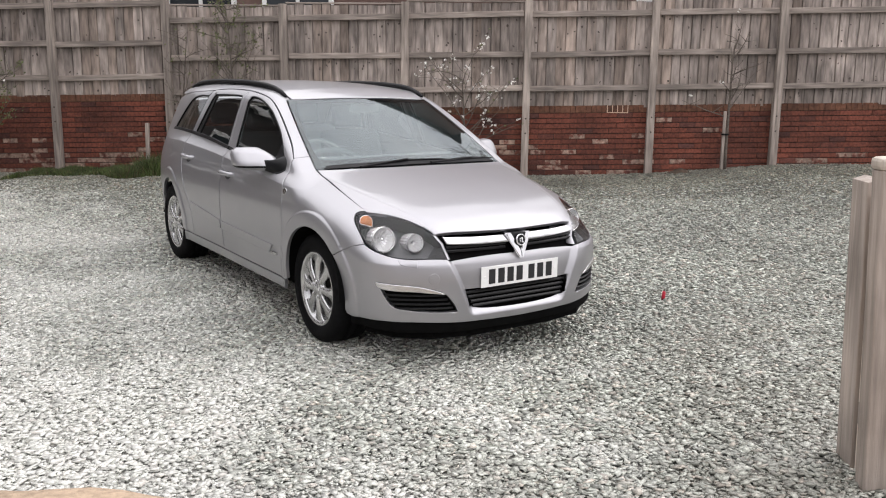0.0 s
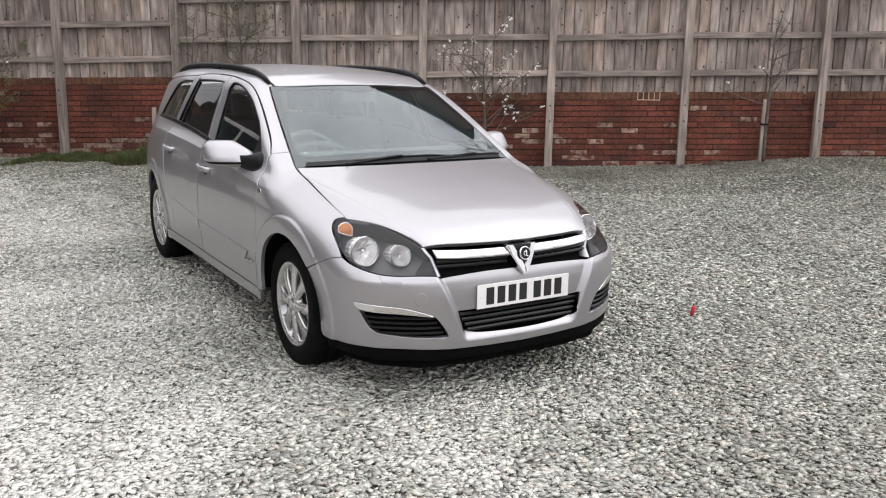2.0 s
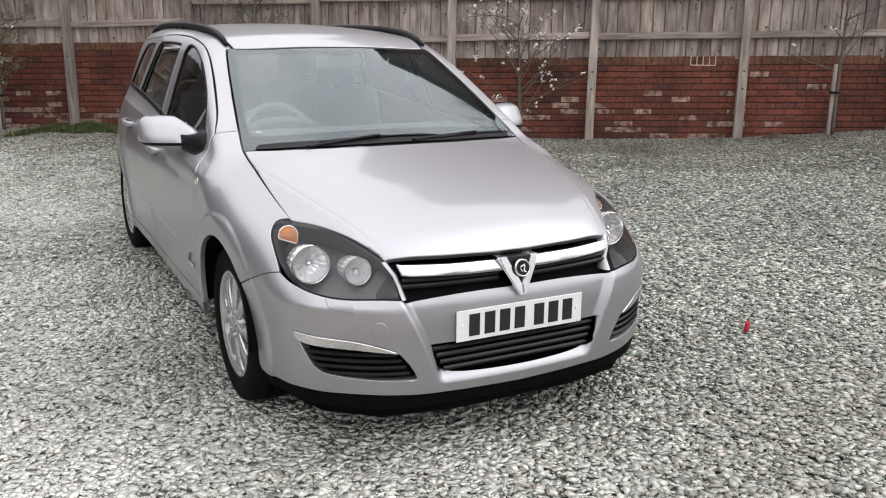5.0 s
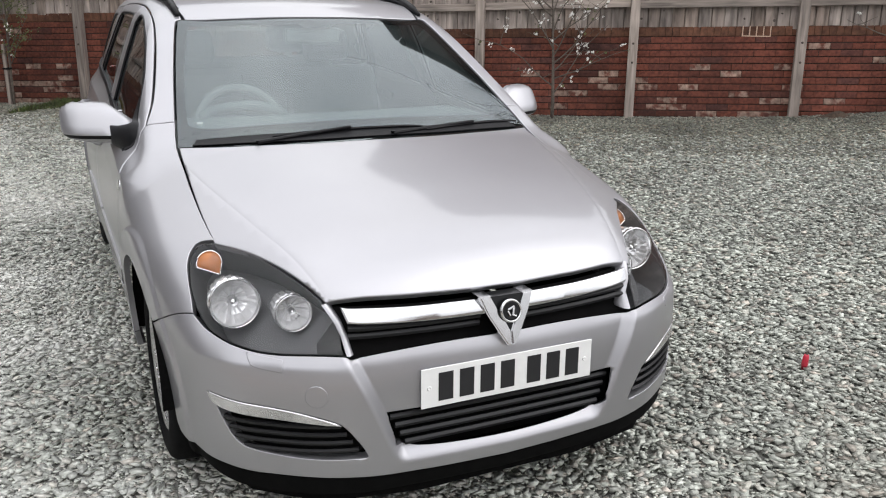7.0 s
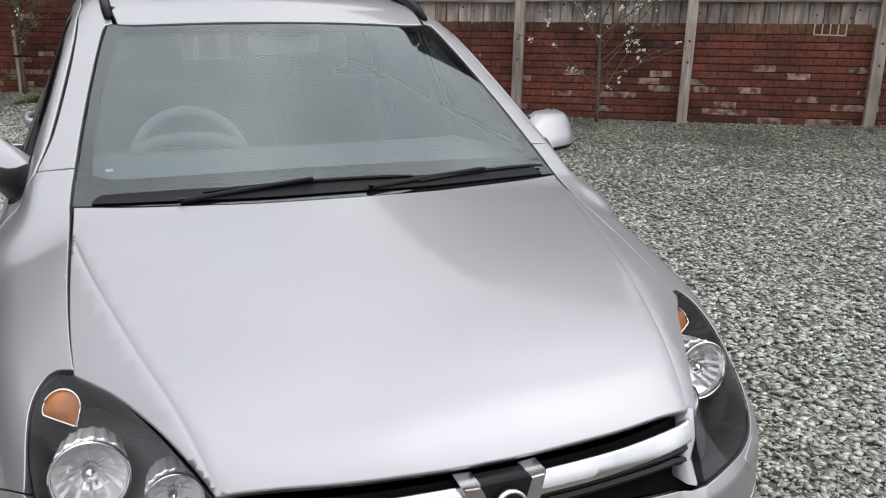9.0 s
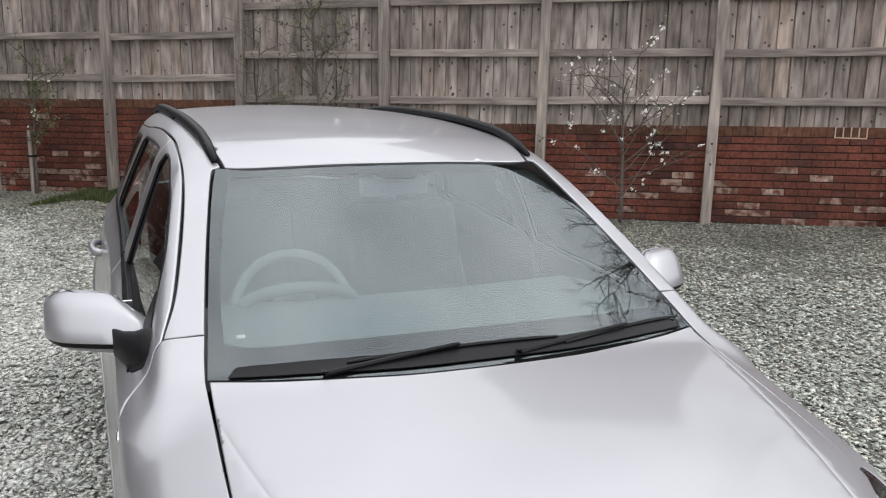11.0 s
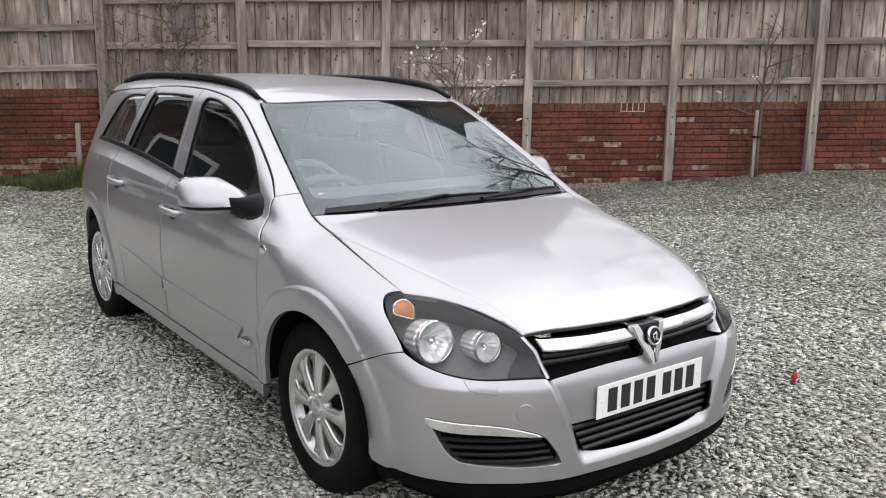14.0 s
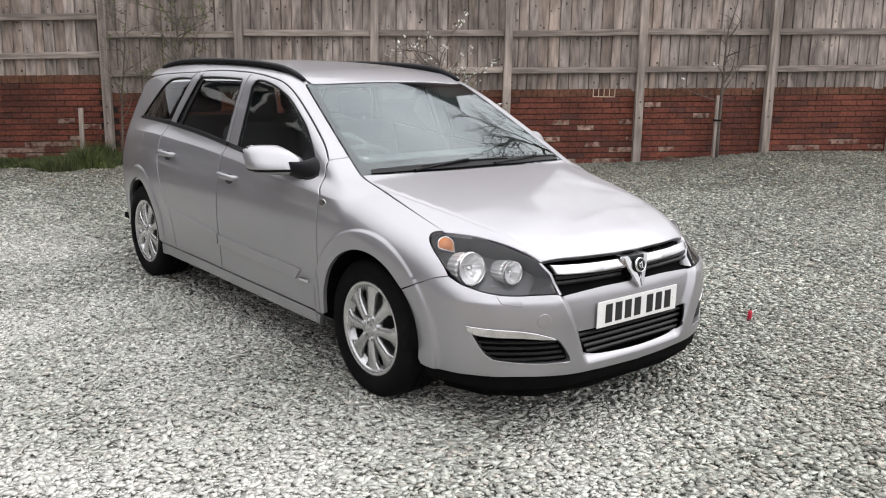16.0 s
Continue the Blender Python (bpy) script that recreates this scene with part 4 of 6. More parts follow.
def skin(name, outline, towards, mat, parent, label="", sharp=(), holes=(), res=0.022, gap=0.0022, roll=0.0035, lift=0.0, depth=0.018, turned=None, folds=()):
    """A panel of the body: an outline laid on the car's form as seen from one side, with rolled edges and an edge of its own thickness.
    turned: instead of from one side, seen from all round an upright axis at this y."""
    d = Vector(towards).normalized()
    u = Vector((0, 0, 1)).cross(d).normalized() if abs(d.z) < 0.99 else Vector((1, 0, 0))
    v = d.cross(u)
    d, u, v = np.array(d), np.array(u), np.array(v)

    def flat(p):
        p = np.asarray(p, float)
        if turned is None:
            return np.stack([p @ u, p @ v], -1)
        return np.stack([np.arctan2(p[:, 0], turned - p[:, 1]) * 0.8, p[:, 2]], -1)

    def laid(q):
        if turned is None:
            o = q[:, :1] * u + q[:, 1:] * v
            o = o + (6.0 - o @ d)[:, None] * d
            return strike(o, np.broadcast_to(-d, o.shape), 9.0, 260)
        a = q[:, 0] / 0.8
        out = np.stack([np.sin(a), -np.cos(a), 0 * a], -1)
        o = np.stack([0 * a, 0 * a + turned, q[:, 1]], -1) + 2.5 * out
        return strike(o, -out, 2.6, 160)

    from mathutils.geometry import delaunay_2d_cdt
    loops = []
    for k, (line, corners) in enumerate([(outline, sharp), *holes]):
        q = flat(on_skin(closed_line(line, corners, res * 0.8)))
        if (turn_of(q) > 0) != (k == 0):
            q = q[::-1]
        loops.append(inset(q, gap))
    points, edges, rim_of = [], [], []
    for q in loops:
        n0 = len(points)
        points += list(q)
        edges += [(n0 + i, n0 + (i + 1) % len(q)) for i in range(len(q))]
    rims = len(points)
    rings = [inset(q, roll) for q in loops] if roll else []
    for q, r in zip(loops, rings):
        keep = inside(r, loops[0])
        for h in loops[1:]:
            keep &= ~inside(r, h)
        for h in loops:
            keep &= reach_to(r, h) > roll * 0.8
        points += list(r[keep])
    box = loops[0]
    gx, gy = np.meshgrid(np.arange(box[:, 0].min(), box[:, 0].max(), res), np.arange(box[:, 1].min(), box[:, 1].max(), res), indexing="ij")
    q = np.stack([gx.ravel(), gy.ravel()], 1)
    keep = inside(q, loops[0]) & (reach_to(q, loops[0]) > roll + res * 0.35)
    for h in loops[1:]:
        keep &= ~inside(q, h) & (reach_to(q, h) > roll + res * 0.35)
    q = q[keep]
    for line in folds:
        # points close on both sides of a sharp fold, none across it
        line = flat(np.asarray(line, float))
        q = q[reach_to(q, line[np.r_[0:len(line), len(line) - 2:0:-1]]) > 0.012]
        e = np.gradient(line, axis=0)
        e = e / np.linalg.norm(e, axis=1, keepdims=True)
        for k in (-0.0065, -0.0028, 0.0, 0.0028, 0.0065):
            r = line + k * np.stack([-e[:, 1], e[:, 0]], 1)
            q = np.concatenate([q, r[inside(r, loops[0]) & (reach_to(r, loops[0]) > roll + 0.004)]])
    points += list(q)
    vs, _, faces, origin, _, _ = delaunay_2d_cdt([Vector(p) for p in points], edges, [], 1, 1e-6)
    uv = np.array([tuple(p) for p in vs])
    mids = np.array([uv[list(f)].mean(0) for f in faces])
    keep = inside(mids, loops[0])
    for h in loops[1:]:
        keep &= ~inside(mids, h)
    faces = [f for f, k in zip(faces, keep) if k]
    is_rim = np.array([any(i < rims for i in o) if len(o) else False for o in origin])
    p = laid(uv)
    n = skin_normal(p)
    pos = p + lift * n - np.where(is_rim[:, None], roll * 0.9, 0) * n
    # the edge turns in
    used = {}
    for f in faces:
        for a, b in zip(f, f[1:] + f[:1]):
            used[(a, b)] = True
    open_edges = [(a, b) for a, b in used if (b, a) not in used]
    nv = len(pos)
    idx = {a: nv + k for k, a in enumerate(sorted({a for e in open_edges for a in e}))}
    low = np.array([pos[a] - depth * n[a] for a in sorted(idx)]) if idx else np.zeros((0, 3))
    allv = np.concatenate([pos, low])
    alln = np.concatenate([n, n[sorted(idx)]]) if idx else n
    polys = [tuple(f) for f in faces] + [(b, a, idx[a], idx[b]) for a, b in open_edges]
    me = bpy.data.meshes.new(name)
    me.from_pydata([tuple(map(float, a)) for a in allv], [], polys)
    side_faces = len(faces)
    me.polygons.foreach_set("use_smooth", [True] * len(me.polygons))
    ob = placed(name, me, mat, parent, label)
    me.update()
    own = np.zeros(len(allv) * 3)
    me.vertex_normals.foreach_get("vector", own)
    own = own.reshape(-1, 3)
    soft = alln.copy()
    if roll:
        soft[:nv][is_rim] = own[:nv][is_rim]
    loops_n = []
    for k, poly in enumerate(me.polygons):
        for vi in poly.vertices:
            loops_n.append(soft[vi] if k < side_faces else poly.normal)
    me.normals_split_custom_set([tuple(map(float, a)) for a in loops_n])
    return ob


def arc(cy, cz, r, a0, a1, n, x=-0.86):
    """Points of a wheel arch on the near flank, angles from +y upwards."""
    return [(x, cy + r * math.cos(radians(a0 + (a1 - a0) * i / (n - 1))), cz + r * math.sin(radians(a0 + (a1 - a0) * i / (n - 1)))) for i in range(n)]


ARCH = 0.338
FLANKS = (-1, 1)          # the car's own right side first


def seal(pane, corners, parent):
    """A rubber lip round a window."""
    p = on_skin(closed_line(pane, corners, 0.02))
    p = p - 0.006 * skin_normal(p)
    part("window_seal", tube([tuple(a) for a in np.concatenate([p, p[:1]])], 0.0065, 6), BLACK_PLASTIC, parent, "black rubber window seal", smooth=True)


# bonnet, roof, screens
half = [(0.0, 0.122), (0.20, 0.134), (0.36, 0.168), (0.52, 0.215), (0.664, 0.272), (0.676, 0.0), (0.680, -0.20), (0.676, -0.352), (0.612, -0.445), (0.555, -0.545), (0.505, -0.640), (0.470, -0.708),
        (0.38, -0.730), (0.22, -0.756), (0.0, -0.766)]
ring = [(x, y, 9.0) for x, y in half] + [(-x, y, 9.0) for x, y in half[-2:0:-1]]
skin("bonnet", ring, (0, 0, 1), PAINT, car, sharp=(4, 7, 11, 17, 21, 24), res=0.022, depth=0.02, gap=0.0017,
     folds=[[(s * FOLD(y) - 0.012, y, 0.8) for y in np.linspace(-0.76, 0.25, 160)] for s in (-1, 1)])
half = [(0.0, 0.925, 1.36), (0.25, 0.938, 1.36), (0.43, 0.962, 1.345), (0.505, 0.985, 1.335), (0.520, 1.15, 1.38), (0.535, 1.6, 1.42), (0.535, 2.3, 1.42), (0.525, 2.9, 1.4), (0.50, 3.17, 1.37),
        (0.25, 3.23, 1.37), (0.0, 3.25, 1.37)]
ring = [(x, y, 9.0) for x, y, _ in half + mirrored(half[-2:0:-1], -1)]
skin("roof", ring, (0, 0, 1), PAINT, car, sharp=(3, 8, 12, 17), res=0.04)
half = [(0.0, 0.126), (0.20, 0.138), (0.36, 0.172), (0.52, 0.219), (0.668, 0.276), (0.610, 0.620), (0.560, 0.880), (0.530, 1.000), (0.43, 0.956), (0.25, 0.930), (0.0, 0.918)]
glass_line = [(x, y, 9.0) for x, y in half] + [(-x, y, 9.0) for x, y in half[-2:0:-1]]
half = [(0.0, 0.262), (0.25, 0.275), (0.45, 0.305), (0.57, 0.335), (0.612, 0.365), (0.595, 0.52), (0.545, 0.76), (0.507, 0.915), (0.490, 0.938), (0.40, 0.915), (0.20, 0.885), (0.07, 0.878), (0.055, 0.850), (0.0, 0.845)]
clear_line = [(x, y, 9.0) for x, y in half] + [(-x, y, 9.0) for x, y in half[-2:0:-1]]
ob = skin("windscreen", glass_line, (0, -0.35, 0.95), SCREEN_GLASS, car, "laminated windscreen reflecting the sky", sharp=(4, 7, 13, 16), res=0.03, lift=-0.004, roll=0, depth=0.002)
ob.visible_shadow = False
# pale sheet that adds the sky's sheen to the dusty glass
haze_pane = skin("screen_haze", clear_line, (0, -0.35, 0.95), SKY_HAZE, car, "pale film behind the windscreen, dust with painted sky reflection", sharp=(4, 8, 18, 22), res=0.03, gap=-0.004, lift=-0.016, roll=0, depth=0.0)
haze_pane.visible_shadow = False
skin("windscreen_border", glass_line, (0, -0.35, 0.95), GLOSS_BLACK, car, "black printed windscreen border", sharp=(4, 7, 13, 16), holes=[(clear_line, (4, 8, 18, 22))], res=0.03, lift=-0.006, roll=0, depth=0.001)

SEAM = [(0.748, 0.425, 1.008), (0.708, 0.525, 1.075), (0.673, 0.678, 1.162), (0.642, 0.850, 1.255), (0.623, 1.005, 1.326), (0.613, 1.172, 1.365), (0.600, 1.450, 1.391),
        (0.602, 1.80, 1.397), (0.612, 2.04, 1.390), (0.622, 2.145, 1.381)]
for s in FLANKS:
    near = s < 0
    out = (s, 0, 0)

    def m(pts):
        return mirrored([(-abs(p[0]), p[1], p[2]) for p in pts], 1 if near else -1)

    def yz(pts, x=-9.0):
        return m([(x, a, b) for a, b in pts])

    def flank(pts):
        return [tuple(p) for p in on_skin(np.array(yz(pts)))]

    ridge = flank([(y, float(SHOULDER(y))) for y in np.linspace(0.10, 2.95, 240)])
    front_lips = [flank([(-0.035 + q * math.cos(radians(a)), 0.335 + q * math.sin(radians(a))) for a in np.linspace(2, 137, 150)]) for q in (0.4145, 0.4225, 0.4305)]
    rear_lips = [flank([(2.685 + q * math.cos(radians(a)), 0.335 + q * math.sin(radians(a))) for a in np.linspace(2, 178, 150)]) for q in (0.4145, 0.4225, 0.4305)]
    # front wing: from the lamp along the bonnet to the pillar foot, down the door edge and round the arch
    wing = m([(0.679, -0.345, 0.806), (0.681, -0.20, 0.835), (0.678, 0.0, 0.880), (0.669, 0.276, 0.950), (0.660, 0.340, 0.975), (0.648, 0.405, 1.003), (0.748, 0.425, 1.008), (0.822, 0.372, 0.897),
              (0.843, 0.336, 0.867), (0.862, 0.342, 0.78), (0.872, 0.338, 0.618), (0.870, 0.337, 0.456), (0.856, 0.337, 0.300)]
             + arc(-0.035, 0.335, ARCH, -4, 139, 9)
             + [(0.807, -0.425, 0.620), (0.766, -0.494, 0.643), (0.765, -0.463, 0.677), (0.757, -0.373, 0.745), (0.738, -0.330, 0.785), (0.715, -0.322, 0.802)])
    skin("front_wing", wing, (s, -0.12, 0.55), PAINT, car, sharp=(0, 3, 5, 6, 8, 12, 13, 21, 23), res=0.014, gap=0.0012, roll=0.0018, folds=[ridge[:24], *front_lips])
    # front door with its window opening
    pane = flank([(1.320, 0.992), (1.345, 1.200), (1.368, 1.325), (1.345, 1.352), (1.25, 1.350), (1.126, 1.330), (1.02, 1.303), (0.916, 1.266), (0.762, 1.188), (0.677, 1.138), (0.59, 1.073), (0.53, 1.015), (0.50, 0.965), (0.53, 0.928), (0.90, 0.958)])
    door = flank([(0.341, 0.300), (0.341, 0.456), (0.342, 0.618), (0.346, 0.78), (0.340, 0.866), (0.376, 0.899), (0.423, 0.990)]) + m(SEAM[:7]) + flank([(1.463, 1.391),
               (1.455, 1.20), (1.440, 1.00), (1.425, 0.82), (1.428, 0.48), (1.428, 0.300)])
    d1 = skin("front_door", door, (s, 0, 0.25), PAINT, car, sharp=(0, 4, 7, 14, 19), holes=[(pane, (0, 13))], res=0.022, folds=[ridge[20:114]])
    seal(pane, (0, 13), d1)
    ob = skin("window_glass", pane, (s, 0, 0.25), SIDE_GLASS, d1, "tinted door window", sharp=(0, 13), res=0.015, gap=-0.004, roll=0, lift=-0.010, depth=0.002)
    ob.visible_shadow = False
    skin("belt_strip", yz([(0.50, 0.912), (0.90, 0.945), (1.424, 0.990), (1.429, 1.012), (0.90, 0.968), (0.51, 0.937)]), (s, 0, 0.25), BLACK_PLASTIC, d1, "black window seal", sharp=(0, 2, 3, 5), res=0.03, gap=0, roll=0.003, lift=0.006, depth=0.012)
    # rear door
    pane = flank([(1.478, 1.008), (1.494, 1.190), (1.508, 1.340), (1.522, 1.354), (1.80, 1.358), (2.055, 1.352), (2.090, 1.338), (2.235, 1.062), (1.90, 1.043)])
    door = flank([(1.436, 0.300), (1.436, 0.48), (1.433, 0.82), (1.448, 1.00), (1.463, 1.20), (1.471, 1.391)]) + m(SEAM[7:]) + flank([(2.205, 1.340), (2.335, 1.045), (2.352, 0.930),
               (2.325, 0.83), (2.250, 0.690), (2.175, 0.590), (2.130, 0.520), (2.100, 0.430), (2.085, 0.300)])
    d2 = skin("rear_door", door, (s, 0, 0.25), PAINT, car, sharp=(0, 5, 9, 10, 17), holes=[(pane, (0, 7))], res=0.022, folds=[ridge[110:190]])
    seal(pane, (0, 7), d2)
    ob = skin("window_glass", pane, (s, 0, 0.25), SIDE_GLASS, d2, "tinted door window", sharp=(0, 7), res=0.015, gap=-0.004, roll=0, lift=-0.010, depth=0.002)
    ob.visible_shadow = False
    skin("window_divider", yz([(2.155, 1.03), (2.205, 1.035), (2.072, 1.335), (2.030, 1.342)]), (s, 0, 0.25), BLACK_PLASTIC, d2, "black window divider", sharp=(0, 1, 2, 3), res=0.03, gap=0, roll=0.002, lift=-0.004, depth=0.012)
    skin("belt_strip", yz([(1.440, 0.992), (1.90, 1.028), (2.332, 1.051), (2.328, 1.074), (1.90, 1.052), (1.445, 1.014)]), (s, 0, 0.25), BLACK_PLASTIC, d2, "black window seal", sharp=(0, 2, 3, 5), res=0.03, gap=0, roll=0.003, lift=0.006, depth=0.012)
    # rear quarter with its fixed window
    pane = yz([(2.330, 1.068), (2.205, 1.340), (2.40, 1.340), (2.560, 1.322), (2.650, 1.290), (2.730, 1.235), (2.935, 1.068), (2.65, 1.072)])
    quarter = yz([(2.093, 0.300), (2.108, 0.430), (2.138, 0.520), (2.183, 0.590), (2.258, 0.690), (2.333, 0.83), (2.360, 0.930), (2.342, 1.047), (2.212, 1.342), (2.152, 1.381), (2.45, 1.370), (2.80, 1.352), (3.02, 1.325),
                  (3.17, 1.28), (3.30, 1.10), (3.35, 0.95), (3.37, 0.70), (3.36, 0.45), (3.24, 0.27)] + [(b, c) for _, b, c in arc(2.685, 0.335, ARCH, -8, 184, 12)] + [(2.30, 0.300)])
    q1 = skin("rear_quarter", quarter, (s, 0, 0.2), PAINT, car, sharp=(0, 7, 8, 9, 13, 18, 19, 30, 31), holes=[(pane, (0, 1, 6))], res=0.02, folds=[ridge[186:], *rear_lips])
    ob = skin("quarter_glass", pane, (s, 0, 0.25), SIDE_GLASS, q1, "dark fixed quarter window", sharp=(0, 1, 6), res=0.015, gap=-0.004, roll=0, lift=-0.008, depth=0.002)
    ob.visible_shadow = False
    seal(flank([a[1:] for a in pane]), (0, 1, 6), q1)
    skin("belt_strip", yz([(2.342, 1.050), (2.65, 1.055), (2.972, 1.052), (2.955, 1.074), (2.65, 1.078), (2.336, 1.073)]), (s, 0, 0.25), BLACK_PLASTIC, q1, "black window seal", sharp=(0, 2, 3, 5), res=0.03, gap=0, roll=0.003, lift=0.004, depth=0.012)
    skin("fuel_flap" if near else "panel_plug", yz([(2.70, 0.84), (2.84, 0.84), (2.84, 0.96), (2.70, 0.96)]), out, PAINT, q1, sharp=(), res=0.02, lift=0.0015, roll=0.003, depth=0.004)
    # pillar and roof side, from the screen's foot to the tailgate
    rail = m([(0.648, 0.407, 1.004), (0.700, 0.415, 1.006)] + SEAM + [(0.63, 2.45, 1.375), (0.61, 2.80, 1.357), (0.575, 3.02, 1.330), (0.535, 3.12, 1.310), (0.503, 3.12, 1.37), (0.528, 2.9, 1.4), (0.538, 2.3, 1.42), (0.538, 1.6, 1.42),
              (0.524, 1.15, 1.38), (0.512, 1.000, 1.335), (0.535, 0.995, 1.332), (0.563, 0.880, 1.275), (0.613, 0.620, 1.135)])
    skin("roof_side", rail, (0.75 * s, -0.25, 0.7), PAINT, car, sharp=(0, 2, 15, 16, 20, 21), res=0.02)
    # sill
    skin("sill", yz([(0.362, 0.232), (2.33, 0.225), (2.31, 0.297), (0.34, 0.297)]), out, PAINT, car, sharp=(0, 1, 2, 3), res=0.03)
    # rubbing strips
    for d, a, b, za, zb in ((d1, 0.50, 1.420, 0.462, 0.478), (d2, 1.445, 2.085, 0.480, 0.535)):
        skin("rubbing_strip", yz([(a + (0.06 if d is d1 else 0), za - 0.034), (b, zb - 0.036), (b, zb + 0.024), (a, za + 0.024)]), out, PAINT, d, sharp=(0, 1, 2, 3), res=0.014, gap=0, roll=0.003, lift=0.010, depth=0.014)
    # handles: cup, grip
    for d, a, z in ((d1, 1.29, 0.842), (d2, 2.17, 0.884)):
        skin("handle_cup", yz([(a - 0.075, z - 0.004), (a - 0.02, z - 0.040), (a + 0.04, z - 0.030), (a + 0.05, z + 0.004), (a, z + 0.018)]), out, GREY_TRIM, d, "recess behind the handle", res=0.015, gap=0, roll=0.003, lift=0.0005, depth=0.003)
        o = float(strike([[s * 2.0, a, z]], [[-s, 0, 0]])[0, 0])
        bm = tube([(o - s * 0.01, a - 0.105, z), (o + s * 0.024, a - 0.085, z + 0.001), (o + s * 0.034, a - 0.03, z + 0.003), (o + s * 0.034, a + 0.04, z + 0.004), (o + s * 0.026, a + 0.085, z + 0.005), (o - s * 0.01, a + 0.105, z + 0.005)],
                  [0.012, 0.014, 0.014, 0.014, 0.014, 0.012], 10)
        for v in bm.verts:
            v.co.z = z + (v.co.z - z) * 1.15
        part("handle", bm, PAINT, d, "silver pull handle", smooth=True)
    skin("side_repeater", yz([(0.270, 0.836), (0.300, 0.815), (0.325, 0.824), (0.318, 0.846), (0.290, 0.852)]), out, CHROME, car, "small side indicator", res=0.008, gap=0, roll=0.003, lift=0.004, depth=0.006)
    part("maker_badge", a_block(-0.006, 0.006, -0.045, 0.045, -0.009, 0.009, bevel=0.003, m=pose(s * 0.868, 0.470, 0.440, -2, 0, 0)), CHROME, car, "small chrome side badge")
    # roof rail on its feet
    line, ys = [], np.linspace(1.02, 2.98, 28)
    for k, y in enumerate(ys):
        x = 0.528 + 0.012 * math.sin(math.pi * k / 27)
        z = float(strike([[s * x, y, 3.0]], [[0, 0, -1]])[0, 2])
        line.append((s * x, y, z + 0.006 + 0.016 * ramp(min(k, 27 - k) / 4.0)))
    bm = tube(line, [0.010] + [0.016] * 26 + [0.010], 10)
    r1 = part("roof_rail", bm, BLACK_PLASTIC, car, "black roof rail", smooth=True)
    for k in (2, 13, 25):
        x, y, z = line[k]
        part("rail_foot", a_block(x - 0.013, x + 0.013, y - 0.06, y + 0.06, z - 0.035, z, bevel=0.006), BLACK_PLASTIC, r1)
    # black ditch beside the roof panel
    bm = tube([(a, b, c - 0.028) for a, b, c in line], 0.013, 6)
    part("roof_ditch", bm, BLACK_PLASTIC, r1)

    # door mirror
    bm = bmesh.new()
    rings = []
    for cx, cy, cz, wy, wz in ((0.745, 0.500, 0.955, 0.060, 0.066), (0.775, 0.505, 0.951, 0.056, 0.060), (0.800, 0.525, 0.950, 0.050, 0.050), (0.824, 0.568, 0.951, 0.044, 0.040), (0.850, 0.625, 0.955, 0.036, 0.032)):
        rings.append([bm.verts.new((s * cx, cy + wy * math.cos(a) + 0.35 * wz * math.sin(a), cz + wz * math.sin(a))) for a in np.linspace(0, 2 * math.pi, 25)[:-1]])
    for r0, r1 in zip(rings, rings[1:]):
        for k in range(24):
            bm.faces.new((r0[k], r0[(k + 1) % 24], r1[(k + 1) % 24], r1[k]))
    bm.faces.new(rings[0]), bm.faces.new(rings[-1])
    bmesh.ops.recalc_face_normals(bm, faces=bm.faces)
    for v in bm.verts:
        v.co.x -= 0.024 * (s > 0)
    arm = part("door_mirror", bm, BLACK_PLASTIC, car, "black mirror foot", smooth=True)
    bm = bmesh.new()
    bmesh.ops.create_uvsphere(bm, u_segments=32, v_segments=20, radius=1.0)
    for v in bm.verts:
        c = v.co.copy()
        q = [math.copysign(abs(a) ** e, a) for a, e in zip(c, (0.42, 0.50, 0.42))]
        inner, outer = max(-q[0], 0.0), max(q[0], 0.0)
        tall = (0.074 if q[2] > 0 else 0.058) * (1 - 0.16 * outer ** 2 - (0.52 if q[2] > 0 else 0.1) * max(inner - 0.25, 0) / 0.75)
        deep = (0.085 if q[1] < 0 else 0.040) * (1 - 0.30 * outer ** 3 - 0.25 * inner ** 3)
        z = tall * q[2]
        v.co = Vector((s * (0.874 + 0.136 * q[0] + 0.045 * inner * max(q[2], 0)) - 0.024 * (s > 0), 0.700 + q[1] * deep + 0.050 * q[0] + (0.78 if q[1] < 0 else 0.30) * max(z + 0.02, 0), 0.982 + 1.06 * z + 0.006 * q[0]))
    if s < 0:
        bmesh.ops.reverse_faces(bm, faces=bm.faces)
    shell = bm.copy()
    cut = bmesh.ops.bisect_plane(bm, geom=bm.verts[:] + bm.edges[:] + bm.faces[:], plane_co=(0, 0, 0.953), plane_no=(0, 0, 1), clear_inner=True)
    part("mirror_cap", bm, PAINT, arm, "silver painted mirror cap", smooth=True)
    bmesh.ops.bisect_plane(shell, geom=shell.verts[:] + shell.edges[:] + shell.faces[:], plane_co=(0, 0, 0.9525), plane_no=(0, 0, 1), clear_outer=True)
    bmesh.ops.scale(shell, vec=(1.004, 1.004, 1.0), verts=shell.verts, space=Matrix.Translation((-s * 0.882, -0.725, -0.95)))
    pan = shell.copy()
    bmesh.ops.bisect_plane(shell, geom=shell.verts[:] + shell.edges[:] + shell.faces[:], plane_co=(0, 0, 0.940), plane_no=(0, 0, 1), clear_inner=True)
    part("mirror_band", shell, BLACK_PLASTIC, arm, "black mirror joint", smooth=True)
